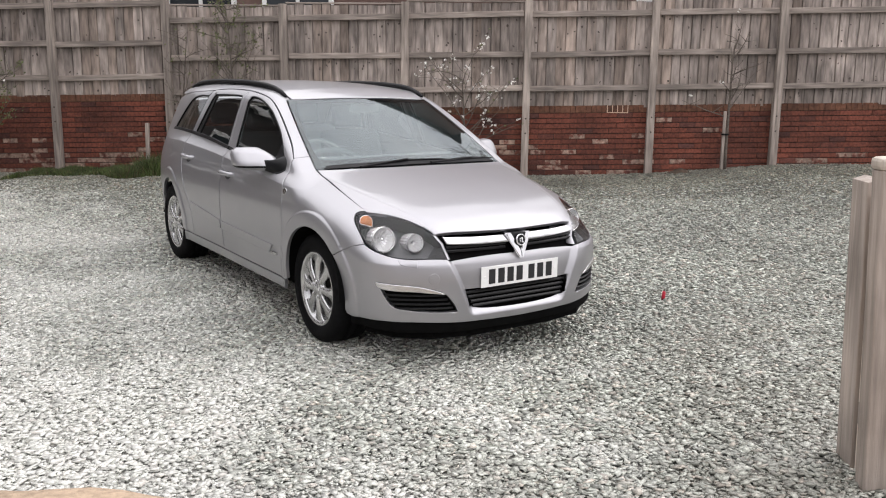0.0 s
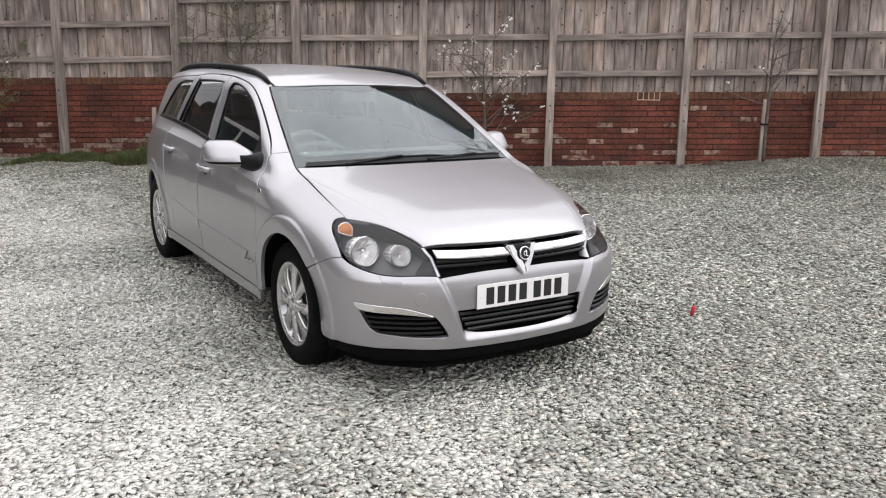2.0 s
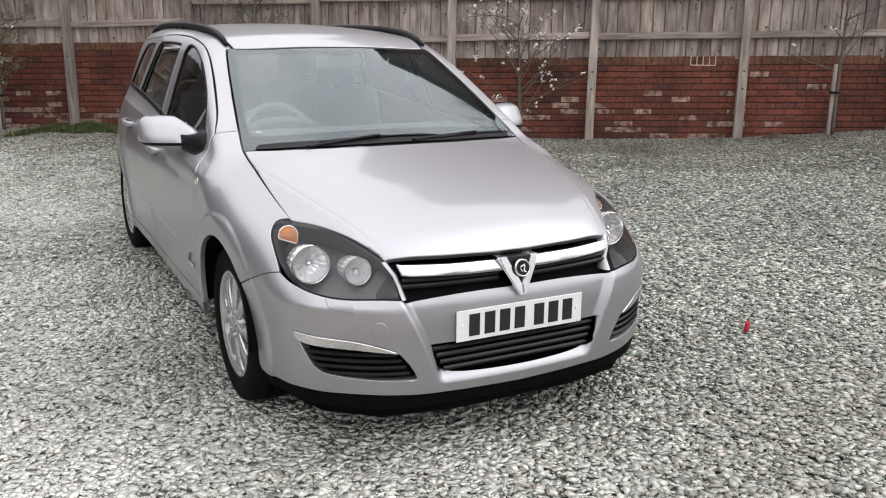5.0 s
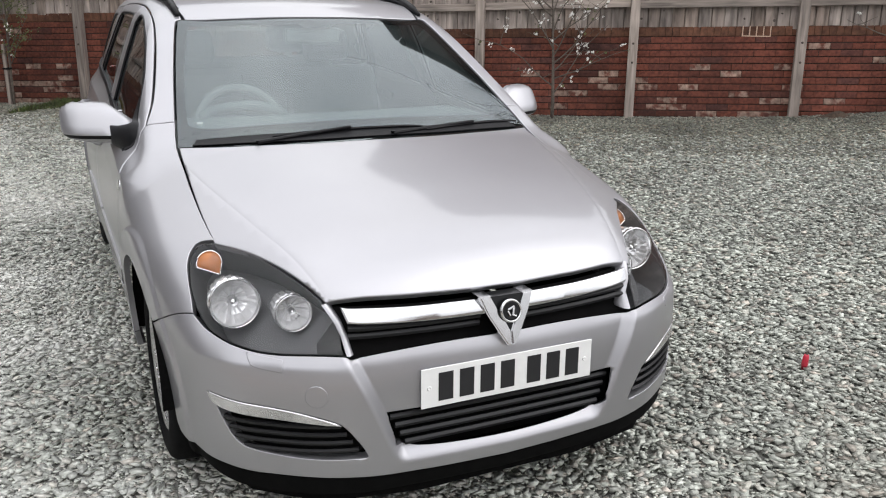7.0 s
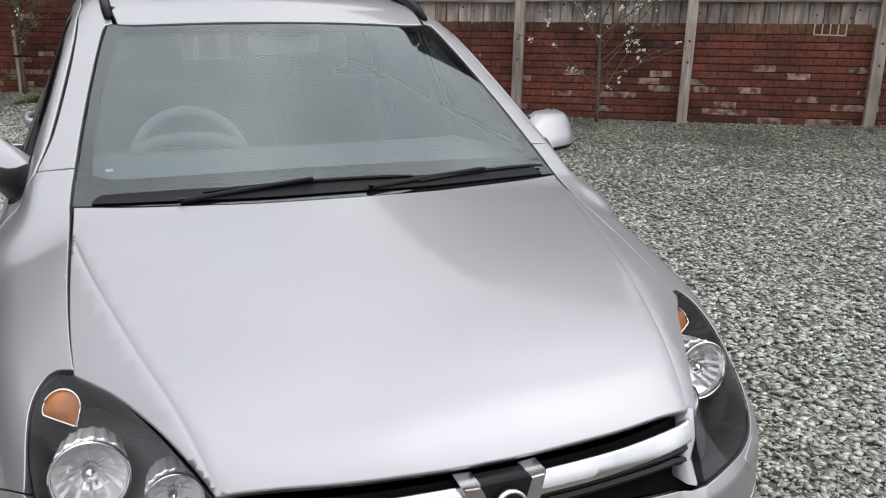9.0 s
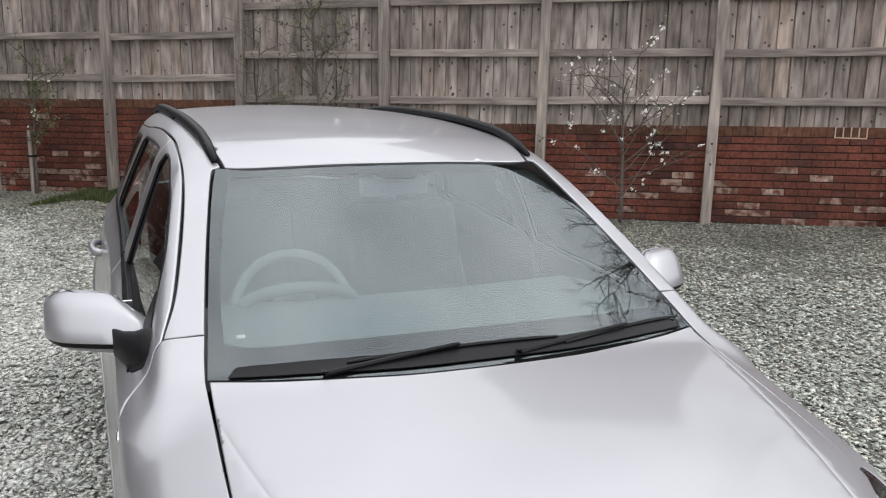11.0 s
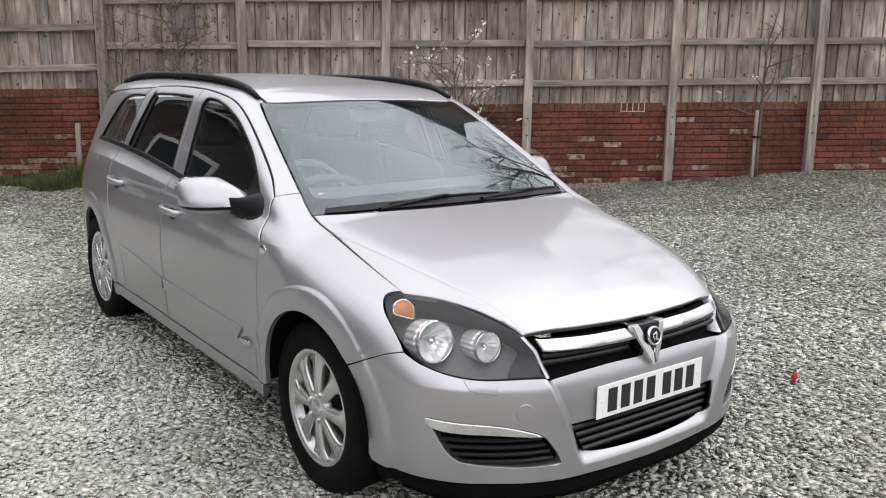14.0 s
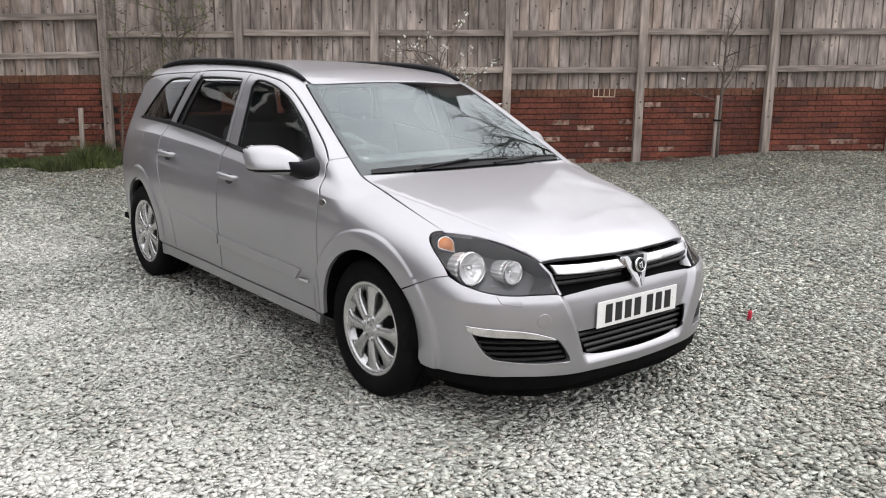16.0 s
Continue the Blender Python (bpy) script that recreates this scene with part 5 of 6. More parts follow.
    bmesh.ops.bisect_plane(pan, geom=pan.verts[:] + pan.edges[:] + pan.faces[:], plane_co=(0, 0, 0.9395), plane_no=(0, 0, 1), clear_outer=True)
    part("mirror_base", pan, PAINT, arm, "silver mirror underside", smooth=True)
    part("mirror_glass", a_block(s * 0.876 - 0.085, s * 0.876 + 0.085, 0.752, 0.760, 0.945, 1.025, bevel=0.002, m=pose(0, 0, 0)), CHROME, arm, "mirror glass")
    skin("mirror_sail", yz([(0.445, 0.935), (0.50, 0.915), (0.64, 0.930), (0.63, 1.000), (0.605, 1.090), (0.54, 1.032), (0.47, 0.975)]), (s, 0, 0.25), BLACK_PLASTIC, d1, "black mirror corner piece", sharp=(0, 2, 4), res=0.015, gap=0, roll=0.003, lift=0.003, depth=0.012)

    # headlamp: dark housing, two reflectors and an amber bulb behind a clear lens
    lens = m([(0.677, -0.355, 0.806), (0.715, -0.326, 0.801), (0.737, -0.334, 0.783), (0.756, -0.373, 0.746), (0.765, -0.463, 0.678), (0.745, -0.560, 0.622), (0.690, -0.645, 0.600), (0.600, -0.722, 0.588), (0.432, -0.792, 0.575),
              (0.436, -0.775, 0.620), (0.450, -0.750, 0.658), (0.472, -0.708, 0.703), (0.507, -0.640, 0.735), (0.557, -0.545, 0.769), (0.614, -0.446, 0.796)])
    ob = skin("headlamp", lens, (0.62 * s, -0.75, 0.2), LENS_GLASS, car, "clear headlamp lens", sharp=(0, 8), res=0.018, lift=0.0, roll=0.004, depth=0.014)
    ob.visible_shadow = False
    skin("lamp_housing", lens, (0.62 * s, -0.75, 0.2), LAMP_BEZEL, ob, "dark grey lamp housing", sharp=(0, 8), res=0.02, gap=0.004, lift=-0.112, roll=0.0, depth=-0.106)

    def behind_lens(x, z, sink, lean):
        """A frame behind the lens, facing between straight ahead and square to the lens."""
        p = strike([[s * x, -3.0, z]], [[0, 1, 0]])[0]
        nn = skin_normal(p)
        aim = Vector(nn * lean + np.array([0, -1, 0.08]) * (1 - lean)).normalized()
        return Matrix.Translation(Vector(p - sink * nn)) @ aim.to_track_quat("Z", "Y").to_matrix().to_4x4()

    for name, x, y, z, r in (("main_reflector", 0.658, -0.508, 0.659, 0.064), ("dip_reflector", 0.526, -0.606, 0.645, 0.047)):
        at = Matrix.Translation((s * (x - 0.012) - 0.012, y, z)) @ Vector((0.02 * s, -0.99, 0.10)).to_track_quat("Z", "Y").to_matrix().to_4x4()
        bm = lathe([(-0.050, 0.0), (-0.047, 0.3 * r), (-0.034, 0.62 * r), (-0.008, 0.92 * r), (0.0, 0.97 * r)], 40, "z")
        for f in bm.faces:
            f.normal_flip()
        for k, v in enumerate(bm.verts):
            v.co.z += 0.0016 * math.cos(14 * math.atan2(v.co.y, v.co.x))
        bmesh.ops.transform(bm, matrix=at, verts=bm.verts)
        ref = part(name, bm, REFLECTOR, ob, "bright lamp reflector")
        bm = lathe([(-0.004, 0.97 * r), (0.005, 1.0 * r), (0.008, 1.04 * r), (0.004, 1.08 * r), (-0.004, 1.05 * r)], 40, "z")
        bmesh.ops.transform(bm, matrix=at, verts=bm.verts)
        part("reflector_ring", bm, SATIN, ref, "bright ring", smooth=True)
        bm = lathe([(-0.085, 0.93 * r), (-0.060, 0.97 * r), (-0.032, 0.98 * r), (-0.030, 1.03 * r), (-0.022, 1.03 * r), (-0.020, 0.99 * r), (-0.004, 1.02 * r)], 72, "z")
        for k, v in enumerate(bm.verts):
            w = 1 + 0.022 * (1 if (k // 7) % 4 < 2 else -1)
            v.co.x, v.co.y = v.co.x * w, v.co.y * w
        bmesh.ops.transform(bm, matrix=at, verts=bm.verts)
        part("reflector_sleeve", bm, REFLECTOR, ref, "bright ribbed sleeve")
        bm = lathe([(-0.045, 0.0), (-0.040, 0.24 * r), (-0.012, 0.22 * r), (-0.006, 0.0)], 14, "z")
        bmesh.ops.transform(bm, matrix=at, verts=bm.verts)
        part("bulb_cap", bm, SATIN, ref, smooth=True)
    at = Matrix.Translation(((-0.696 if near else 0.650), -0.388, 0.740 if near else 0.728)) @ Vector((0.30 * s, -0.80, 0.50)).to_track_quat("Z", "Y").to_matrix().to_4x4()
    rim = [(0.034 * math.cos(a), 0.034 * math.sin(a) if math.sin(a) > -0.35 else -0.0120 - 0.022 * (0.5 - 0.5 * s * math.cos(a))) for a in np.linspace(0, 2 * math.pi, 29)[:-1]]
    bm = bmesh.new()
    edge, crown = [bm.verts.new((x, y, 0.0)) for x, y in rim], [bm.verts.new((0.6 * x, 0.6 * y, 0.010)) for x, y in rim]
    for k in range(28):
        bm.faces.new((edge[k], edge[(k + 1) % 28], crown[(k + 1) % 28], crown[k]))
    bm.faces.new(crown)
    bmesh.ops.transform(bm, matrix=at, verts=bm.verts)
    part("indicator_bulb", bm, AMBER, ob, "amber indicator lens", smooth=True)
    bm = tube([at @ Vector((x, y, 0.004)) for x, y in rim + rim[:1]], 0.0022, 6)
    part("indicator_ring", bm, SATIN, ob, "bright rim", smooth=True)

    # bumper details on this side
    washer = m([(0.672, -0.672, 0.590), (0.668, -0.694, 0.566), (0.655, -0.706, 0.554), (0.597, -0.748, 0.545), (0.592, -0.738, 0.578)])
    skin("washer_flap", washer, (0.6 * s, -0.8, 0), PAINT, car, "headlamp washer flap", sharp=(0, 3, 4), res=0.012, gap=0, roll=0.002, lift=0.0022, depth=0.004)
    if near:
        disc = [(-0.529 + 0.030 * math.cos(a), -0.80 - 0.006 * math.cos(a), 0.488 + 0.030 * math.sin(a)) for a in np.linspace(0, 2 * math.pi, 17)[:-1]]
        skin("towing_eye_cap", disc, (-0.3, -0.9, 0), PAINT, car, "round towing-eye cover", res=0.01, gap=0, roll=0.002, lift=0.0022, depth=0.004)
    strip = m([(0.756, -0.590, 0.462), (0.640, -0.745, 0.452), (0.560, -0.785, 0.440), (0.490, -0.810, 0.418), (0.470, -0.82, 0.405), (0.60, -0.77, 0.418), (0.735, -0.640, 0.425), (0.752, -0.600, 0.440)])
    skin("fog_trim", strip, (0.6 * s, -0.8, 0), ALLOY, car, "bright strip over the air intake", sharp=(0, 4), res=0.014, gap=0, roll=0.004, lift=0.004, depth=0.012)
    vent = m([(0.742, -0.625, 0.430), (0.60, -0.77, 0.416), (0.462, -0.822, 0.402), (0.412, -0.835, 0.322), (0.44, -0.835, 0.312), (0.66, -0.74, 0.325), (0.715, -0.670, 0.350)])
    skin("air_intake", vent, (0.6 * s, -0.8, 0), DARK, car, "black side air intake", sharp=(0, 2), res=0.02, gap=0, roll=0, lift=-0.030, depth=0.0)
    for k in range(4):
        z = 0.400 - 0.023 * k
        pts = []
        for x in np.linspace(0.420 + (z - 0.322) * 0.62, 0.696 + (z - 0.34) * 0.45, 9):
            y = float(strike([[s * x, -3.0, z]], [[0, 1, 0]])[0, 1])
            pts.append((s * x, y + 0.015, z))
        bm = tube(pts, 0.008, 6)
        for v in bm.verts:
            v.co.z = z + (v.co.z - z) * 0.75
        part("slat", bm, SLAT, car, "black plastic slat")

    # wheel housing
    for wy in (-0.02, 2.69):
        bm = bmesh.new()
        rows = []
        for a in np.linspace(-3, 183, 18):
            c, d_ = math.cos(radians(a)), math.sin(radians(a))
            rows.append([bm.verts.new((s * x, wy + (ARCH + 0.012) * c, 0.335 + (ARCH + 0.012) * d_)) for x in ((0.850 if wy < 1 else 0.775), 0.50)])
        for r0, r1 in zip(rows, rows[1:]):
            bm.faces.new((r0[0], r0[1], r1[1], r1[0]))
        bm.faces.new([r[1] for r in rows])
        part("wheel_housing", bm, DARK, car, "black wheel-arch liner")

# front bumper, all in one, with its three air openings
hr = [(-0.345, -0.81, 0.416), (0.345, -0.81, 0.416), (0.325, -0.82, 0.350), (0.285, -0.83, 0.318), (0.0, -0.84, 0.302), (-0.285, -0.83, 0.318), (-0.325, -0.82, 0.350)]
fog = [(0.754, -0.600, 0.462), (0.640, -0.745, 0.452), (0.560, -0.785, 0.440), (0.490, -0.810, 0.418), (0.455, -0.822, 0.390), (0.412, -0.835, 0.322), (0.44, -0.835, 0.310), (0.66, -0.74, 0.323), (0.718, -0.670, 0.350)]
side_r = [(0.432, -0.793, 0.575), (0.600, -0.722, 0.587), (0.690, -0.645, 0.599), (0.745, -0.560, 0.621), (0.766, -0.494, 0.643), (0.807, -0.425, 0.620)]
side_r += [(0.845, b, c) for _, b, c in arc(-0.035, 0.335, ARCH, 139, 192, 6)] + [(0.79, -0.40, 0.248), (0.72, -0.645, 0.256), (0.55, -0.79, 0.256), (0.30, -0.84, 0.246)]
top_mid = [(0.20, -0.808, 0.586), (0.0, -0.81, 0.584), (-0.20, -0.808, 0.586)]
line = side_r + [(0.0, -0.85, 0.242)] + mirrored(side_r[::-1], -1) + top_mid[::-1]
n = len(side_r)
ribs = []
for s in FLANKS:
    for inset_by in (0.0, 0.021, 0.042):
        zs = np.linspace(0.285, 0.575, 70)
        o = np.stack([s * (RIB(zs) - inset_by) - 0.012, 0 * zs - 3.0, zs], -1)
        ribs.append(strike(o, np.broadcast_to((0.0, 1.0, 0.0), o.shape)))
    turn_in = [(s * 9.0, -0.035 + 0.4225 * math.cos(radians(a)), 0.335 + 0.4225 * math.sin(radians(a))) for a in np.linspace(140, 190, 40)]
    ribs.append(on_skin(np.array(turn_in)))
skin("front_bumper", line, (0, -1, 0), PAINT, car, "silver painted front bumper", sharp=(0, 4, 6, 11, 2 * n - 11, 2 * n - 6, 2 * n - 4, 2 * n), res=0.010, turned=0.30, roll=0.0016, gap=0.0012, depth=0.03, folds=ribs,
     holes=[(hr, (0, 1)), (fog, (0,)), (mirrored(fog, -1), (0,))])
side_r = [(0.79, -0.392, 0.245), (0.72, -0.640, 0.252), (0.55, -0.79, 0.252), (0.30, -0.84, 0.242)]
low_r = [(0.30, -0.82, 0.188), (0.55, -0.77, 0.190), (0.72, -0.62, 0.192), (0.79, -0.380, 0.196)]
skin("bumper_lip", side_r + [(0, -0.85, 0.238)] + mirrored(side_r[::-1], -1) + mirrored(low_r[::-1], -1) + [(0, -0.83, 0.188)] + low_r, (0, -1, 0), DARK, car, "black plastic bumper lip",
     sharp=(0, 8, 9, 17), res=0.02, turned=0.30, lift=-0.006, gap=0, roll=0.004, depth=0.05)
bm = bmesh.new()
tray = [(0.72, -0.42), (0.66, -0.60), (0.50, -0.74), (0.25, -0.79)]
tray = [(0.60, 3.25), (0.60, 0.4), (0.60, -0.30)] + tray + [(-x, y) for x, y in tray[::-1]] + [(-0.60, -0.30), (-0.60, 0.4), (-0.60, 3.25)]
lower, upper = [bm.verts.new((x, y, 0.152)) for x, y in tray], [bm.verts.new((x, y, 0.225)) for x, y in tray]
for k in range(len(tray)):
    bm.faces.new((lower[k], upper[k], upper[(k + 1) % len(tray)], lower[(k + 1) % len(tray)]))
bm.faces.new(lower[::-1]), bm.faces.new(upper)
bmesh.ops.recalc_face_normals(bm, faces=bm.faces)
part("undertray", bm, DARK, car, "black underbody")

# lower grille behind its opening
part("lower_grille", a_block(-0.36, 0.36, -0.775, -0.755, 0.27, 0.43), DARK, car, "black lower grille")
for k in range(4):
    z = 0.396 - 0.024 * k
    w = 0.335 - 0.012 * k
    pts = [(x, -0.806 + 0.05 * x * x - 0.004 * k, z) for x in np.linspace(-w, w, 11)]
    bm = tube(pts, 0.0085, 6)
    part("slat", bm, SLAT, car, "black plastic slat")

# upper grille: black backing, slats, bright bar with a pointed shield and a round badge
edge = [(0.0, -0.775, 0.695), (0.22, -0.765, 0.696), (0.38, -0.735, 0.700), (0.468, -0.708, 0.702), (0.448, -0.75, 0.658), (0.434, -0.775, 0.620), (0.430, -0.792, 0.576), (0.20, -0.808, 0.589), (0.0, -0.81, 0.587)]
skin("upper_grille", edge + mirrored(edge[-2:0:-1], -1), (0, -1, 0.15), DARK, car, "black radiator grille", sharp=(3, 6, 10, 13), res=0.03, gap=0.001, roll=0, lift=-0.028, depth=0.0)
for s in FLANKS:
    for z in (0.632, 0.610):
        pts = []
        for x in np.linspace(0.07, 0.425, 10):
            y = float(strike([[s * x, -3.0, z]], [[0, 1, 0]])[0, 1])
            pts.append((s * x, y + 0.012, z + 0.010 * x))
        bm = tube(pts, 0.0085, 6)
        part("slat", bm, SLAT, car, "black plastic slat")
    bar = [(0.062, -0.79, 0.684), (0.25, -0.775, 0.684), (0.40, -0.745, 0.688), (0.438, -0.728, 0.690), (0.428, -0.755, 0.652), (0.38, -0.77, 0.648), (0.20, -0.795, 0.640), (0.045, -0.80, 0.636)]
    skin("grille_bar", mirrored(bar, s), (0, -1, 0.1), CHROME, car, "bright chrome grille bar", sharp=(0, 3, 4, 7), res=0.015, gap=0, roll=0.006, lift=0.004, depth=0.02)
    edge_pts = np.array([(s * x - 0.012, -3.0, z) for x, z in ((0.424, 0.580), (0.428, 0.620), (0.441, 0.656), (0.462, 0.696))])
    out_pts = strike(edge_pts, np.broadcast_to((0.0, 1.0, 0.0), edge_pts.shape))
    bm = bmesh.new()
    rows = [[bm.verts.new((x + s * dx, y + dy, z)) for dx, dy in ((0.007, -0.001), (0.0, -0.005), (-0.012, 0.004), (-0.020, 0.040))] for x, y, z in out_pts]
    for r0, r1 in zip(rows, rows[1:]):
        for k in range(3):
            bm.faces.new((r0[k], r0[k + 1], r1[k + 1], r1[k]))
    bmesh.ops.recalc_face_normals(bm, faces=bm.faces)
    part("grille_cheek", bm, PAINT, car, "silver cheek between grille and lamp", smooth=True)
    bm = bmesh.new()
    limb = [(0.080, 0.687), (0.046, 0.687), (0.0005, 0.592), (0.0005, 0.556), (0.013, 0.556), (0.062, 0.640)]
    face = [bm.verts.new((s * x, -0.812 - 0.26 * (0.682 - z) + 0.10 * x, z)) for x, z in limb]
    back = [bm.verts.new((v.co.x, v.co.y + 0.05, v.co.z)) for v in face]
    for k in range(6):
        bm.faces.new((face[k], face[(k + 1) % 6], back[(k + 1) % 6], back[k]))
    bm.faces.new(face[::-1]), bm.faces.new(back)
    bmesh.ops.recalc_face_normals(bm, faces=bm.faces)
    bmesh.ops.bevel(bm, geom=[e for e in bm.edges if sum(v in face for v in e.verts) == 2], offset=0.004, segments=2, affect="EDGES")
    part("grille_shield", bm, CHROME, car, "chrome limb of the grille shield")
bm = bmesh.new()
face = [bm.verts.new((x, -0.806 - 0.26 * (0.682 - z), z)) for x, z in ((0.048, 0.686), (-0.048, 0.686), (0.0, 0.580))]
back = [bm.verts.new((v.co.x, v.co.y + 0.04, v.co.z)) for v in face]
for k in range(3):
    bm.faces.new((face[k], face[(k + 1) % 3], back[(k + 1) % 3], back[k]))
bm.faces.new(face), bm.faces.new(back)
bmesh.ops.recalc_face_normals(bm, faces=bm.faces)
part("shield_backing", bm, GLOSS_BLACK, car, "black field behind the badge")
at = Matrix.Translation((0, -0.826, 0.648)) @ pose(0, 0, 0, 76, 0, 0)
bm = lathe([(-0.012, 0.0), (0.004, 0.0), (0.006, 0.019), (0.007, 0.025), (0.004, 0.030), (-0.006, 0.032)], 32, "z")
bmesh.ops.transform(bm, matrix=at, verts=bm.verts)
badge = part("badge", bm, GLOSS_BLACK, car, "round black badge", smooth=True)
bm = lathe([(0.004, 0.025), (0.009, 0.027), (0.009, 0.030), (0.002, 0.032)], 32, "z")
bmesh.ops.transform(bm, matrix=at, verts=bm.verts)
part("badge_ring", bm, CHROME, badge, "chrome ring", smooth=True)
bm = bmesh.new()
for a, b, w, h, r in ((-0.002, 0.008, 0.022, 0.006, 20), (0.004, -0.002, 0.006, 0.020, -12), (-0.009, -0.006, 0.005, 0.016, 25), (0.006, -0.013, 0.014, 0.005, -20)):
    block(bm, -w / 2, w / 2, -h / 2, h / 2, 0.006, 0.011, bevel=0.0015, m=at @ pose(a, b, 0, 0, 0, r))
part("badge_device", bm, CHROME, badge, "plain chrome device")

# number plate with its seven characters as plain bars
plate = part("number_plate", a_block(-0.26, 0.26, -0.834, -0.830, 0.416, 0.527, bevel=0.002), PLATE_WHITE, car, "white number plate")
part("plate_backing", a_block(-0.235, 0.235, -0.829, -0.800, 0.435, 0.508), BLACK_PLASTIC, plate)
for k, x in enumerate((-0.190, -0.129, -0.068, -0.007, 0.074, 0.135, 0.196)):
    part("character_bar", a_block(x - 0.021, x + 0.021, -0.8352, -0.8335, 0.432, 0.511), INK, plate, "black bar")
for x in (-0.237, 0.237):
    part("plate_screw", lathe([(-0.8352, 0.0), (-0.8362, 0.005), (-0.834, 0.007)], 10, "y", (x, 0, 0.4715)), PLATE_WHITE, plate)

# rear: tailgate, rear window, lamps and bumper
tg = [(0.50, 3.35, 1.345), (0.62, 3.45, 1.10), (0.66, 3.52, 0.95), (0.60, 3.58, 0.60), (0.0, 3.63, 0.58)]
skin("tailgate", tg + mirrored(tg[-2::-1], -1), (0, 1, 0.15), PAINT, car, sharp=(0, 3, 5, 8), res=0.05, holes=[([(0.46, 3.40, 1.30), (0.58, 3.50, 1.02), (-0.58, 3.50, 1.02), (-0.46, 3.40, 1.30)], (0, 1, 2, 3))])
ob = skin("rear_window", [(0.46, 3.40, 1.30), (0.58, 3.50, 1.02), (-0.58, 3.50, 1.02), (-0.46, 3.40, 1.30)], (0, 1, 0.15), SIDE_GLASS, car, "dark tailgate window", sharp=(0, 1, 2, 3), res=0.06, gap=-0.004, roll=0, lift=-0.008, depth=0.002)
rb = [(0.78, 3.45, 0.56), (0.60, 3.58, 0.57), (0.0, 3.63, 0.57)]
rl = [(0.0, 3.60, 0.24), (0.60, 3.52, 0.24), (0.76, 3.40, 0.24)]
skin("rear_bumper", rb + mirrored(rb[-2::-1], -1) + mirrored(rl[:0:-1], -1) + rl, (0, 1, 0), PAINT, car, sharp=(0, 4, 5, 9), res=0.05)
for s in FLANKS:
    skin("tail_lamp", mirrored([(0.80, 3.44, 0.62), (0.83, 3.40, 0.80), (0.76, 3.40, 1.05), (0.66, 3.47, 1.05), (0.68, 3.54, 0.62)], s), (0.6 * s, 0.8, 0), TAIL_RED, car, "red tail lamp", sharp=(0, 2, 3, 4), res=0.03)

# wipers
def wiper(pts, pivot, label):
    top = [strike([[x, y, 3.0]], [[0, 0, -1]])[0] for x, y in pts]
    w = part("wiper", tube([(p[0], p[1], p[2] + 0.004) for p in top], [0.003] + [0.0055] * (len(top) - 2) + [0.003], 6), BLACK_PLASTIC, car, label)
    a, b = strike([[pivot[0], pivot[1], 3.0]], [[0, 0, -1]])[0], top[len(top) // 2]
    part("wiper_arm", tube([(a[0], a[1], a[2] + 0.002), ((a[0] + b[0]) / 2, (a[1] + b[1]) / 2 - 0.004, (a[2] + b[2]) / 2 + 0.008), (b[0], b[1] - 0.004, b[2] + 0.012)], [0.008, 0.007, 0.005], 8), BLACK_PLASTIC, w)
    part("arm_pivot", lathe([(-0.004, 0.0), (0.010, 0.010), (0.010, 0.0)][::-1], 12, "z", (a[0], a[1], a[2])), BLACK_PLASTIC, w)


wiper([(x, 0.205 + 0.10 * (x + 0.08) ** 2 - 0.018 * (x + 0.36)) for x in np.linspace(-0.36, 0.19, 9)], (-0.415, 0.196), "black windscreen wiper")
wiper([(x, 0.178 + 0.122 * (x - 0.20) / 0.44) for x in np.linspace(0.20, 0.635, 9)], (0.06, 0.158), "black windscreen wiper")
skin("scuttle", [(0.0, 0.150, 0.97), (0.25, 0.165, 0.97), (0.5, 0.225, 0.96), (0.62, 0.265, 0.95), (0.60, 0.29, 0.96), (0.45, 0.25, 0.98), (0.2, 0.205, 0.99), (0.0, 0.195, 0.99), (-0.2, 0.205, 0.99), (-0.45, 0.25, 0.98),
                 (-0.60, 0.29, 0.96), (-0.62, 0.265, 0.95), (-0.5, 0.225, 0.96), (-0.25, 0.165, 0.97)], (0, -0.3, 0.95), BLACK_PLASTIC, car, "black scuttle grille", sharp=(3, 4, 10, 11), res=0.03, gap=0, roll=0, lift=0.001, depth=0.003)

# cabin: floor, dashboard, wheel, seats, lining
part("cabin_floor", a_block(-0.70, 0.70, 0.30, 3.45, 0.28, 0.32), DARK, car)
part("bulkhead", a_block(-0.66, 0.66, 0.30, 0.34, 0.30, 0.90), DARK, car)
bm = bmesh.new()
prof = [(0.29, 0.91), (0.40, 0.965), (0.60, 0.985), (0.78, 0.975), (0.84, 0.93), (0.82, 0.80), (0.74, 0.66), (0.45, 0.60), (0.30, 0.70)]
ends = [[bm.verts.new((x, y + 0.10 * x * x, z - (0.03 if abs(x) > 0.6 else 0))) for y, z in prof] for x in np.linspace(-0.68, 0.68, 13)]
for r0, r1 in zip(ends, ends[1:]):
    for k in range(len(prof)):
        bm.faces.new((r0[k], r0[(k + 1) % len(prof)], r1[(k + 1) % len(prof)], r1[k]))
bmesh.ops.recalc_face_normals(bm, faces=bm.faces)
part("dashboard", bm, DASH, car, "grey moulded dashboard", smooth=True)
bm = bmesh.new()
hood_pts = [(-0.34 + 0.17 * math.cos(a), 0.76, 0.965 + 0.055 * math.sin(a)) for a in np.linspace(math.pi, 0, 10)]
bm = tube(hood_pts, 0.018, 8, bm)
part("instrument_hood", bm, DASH, car, smooth=True)
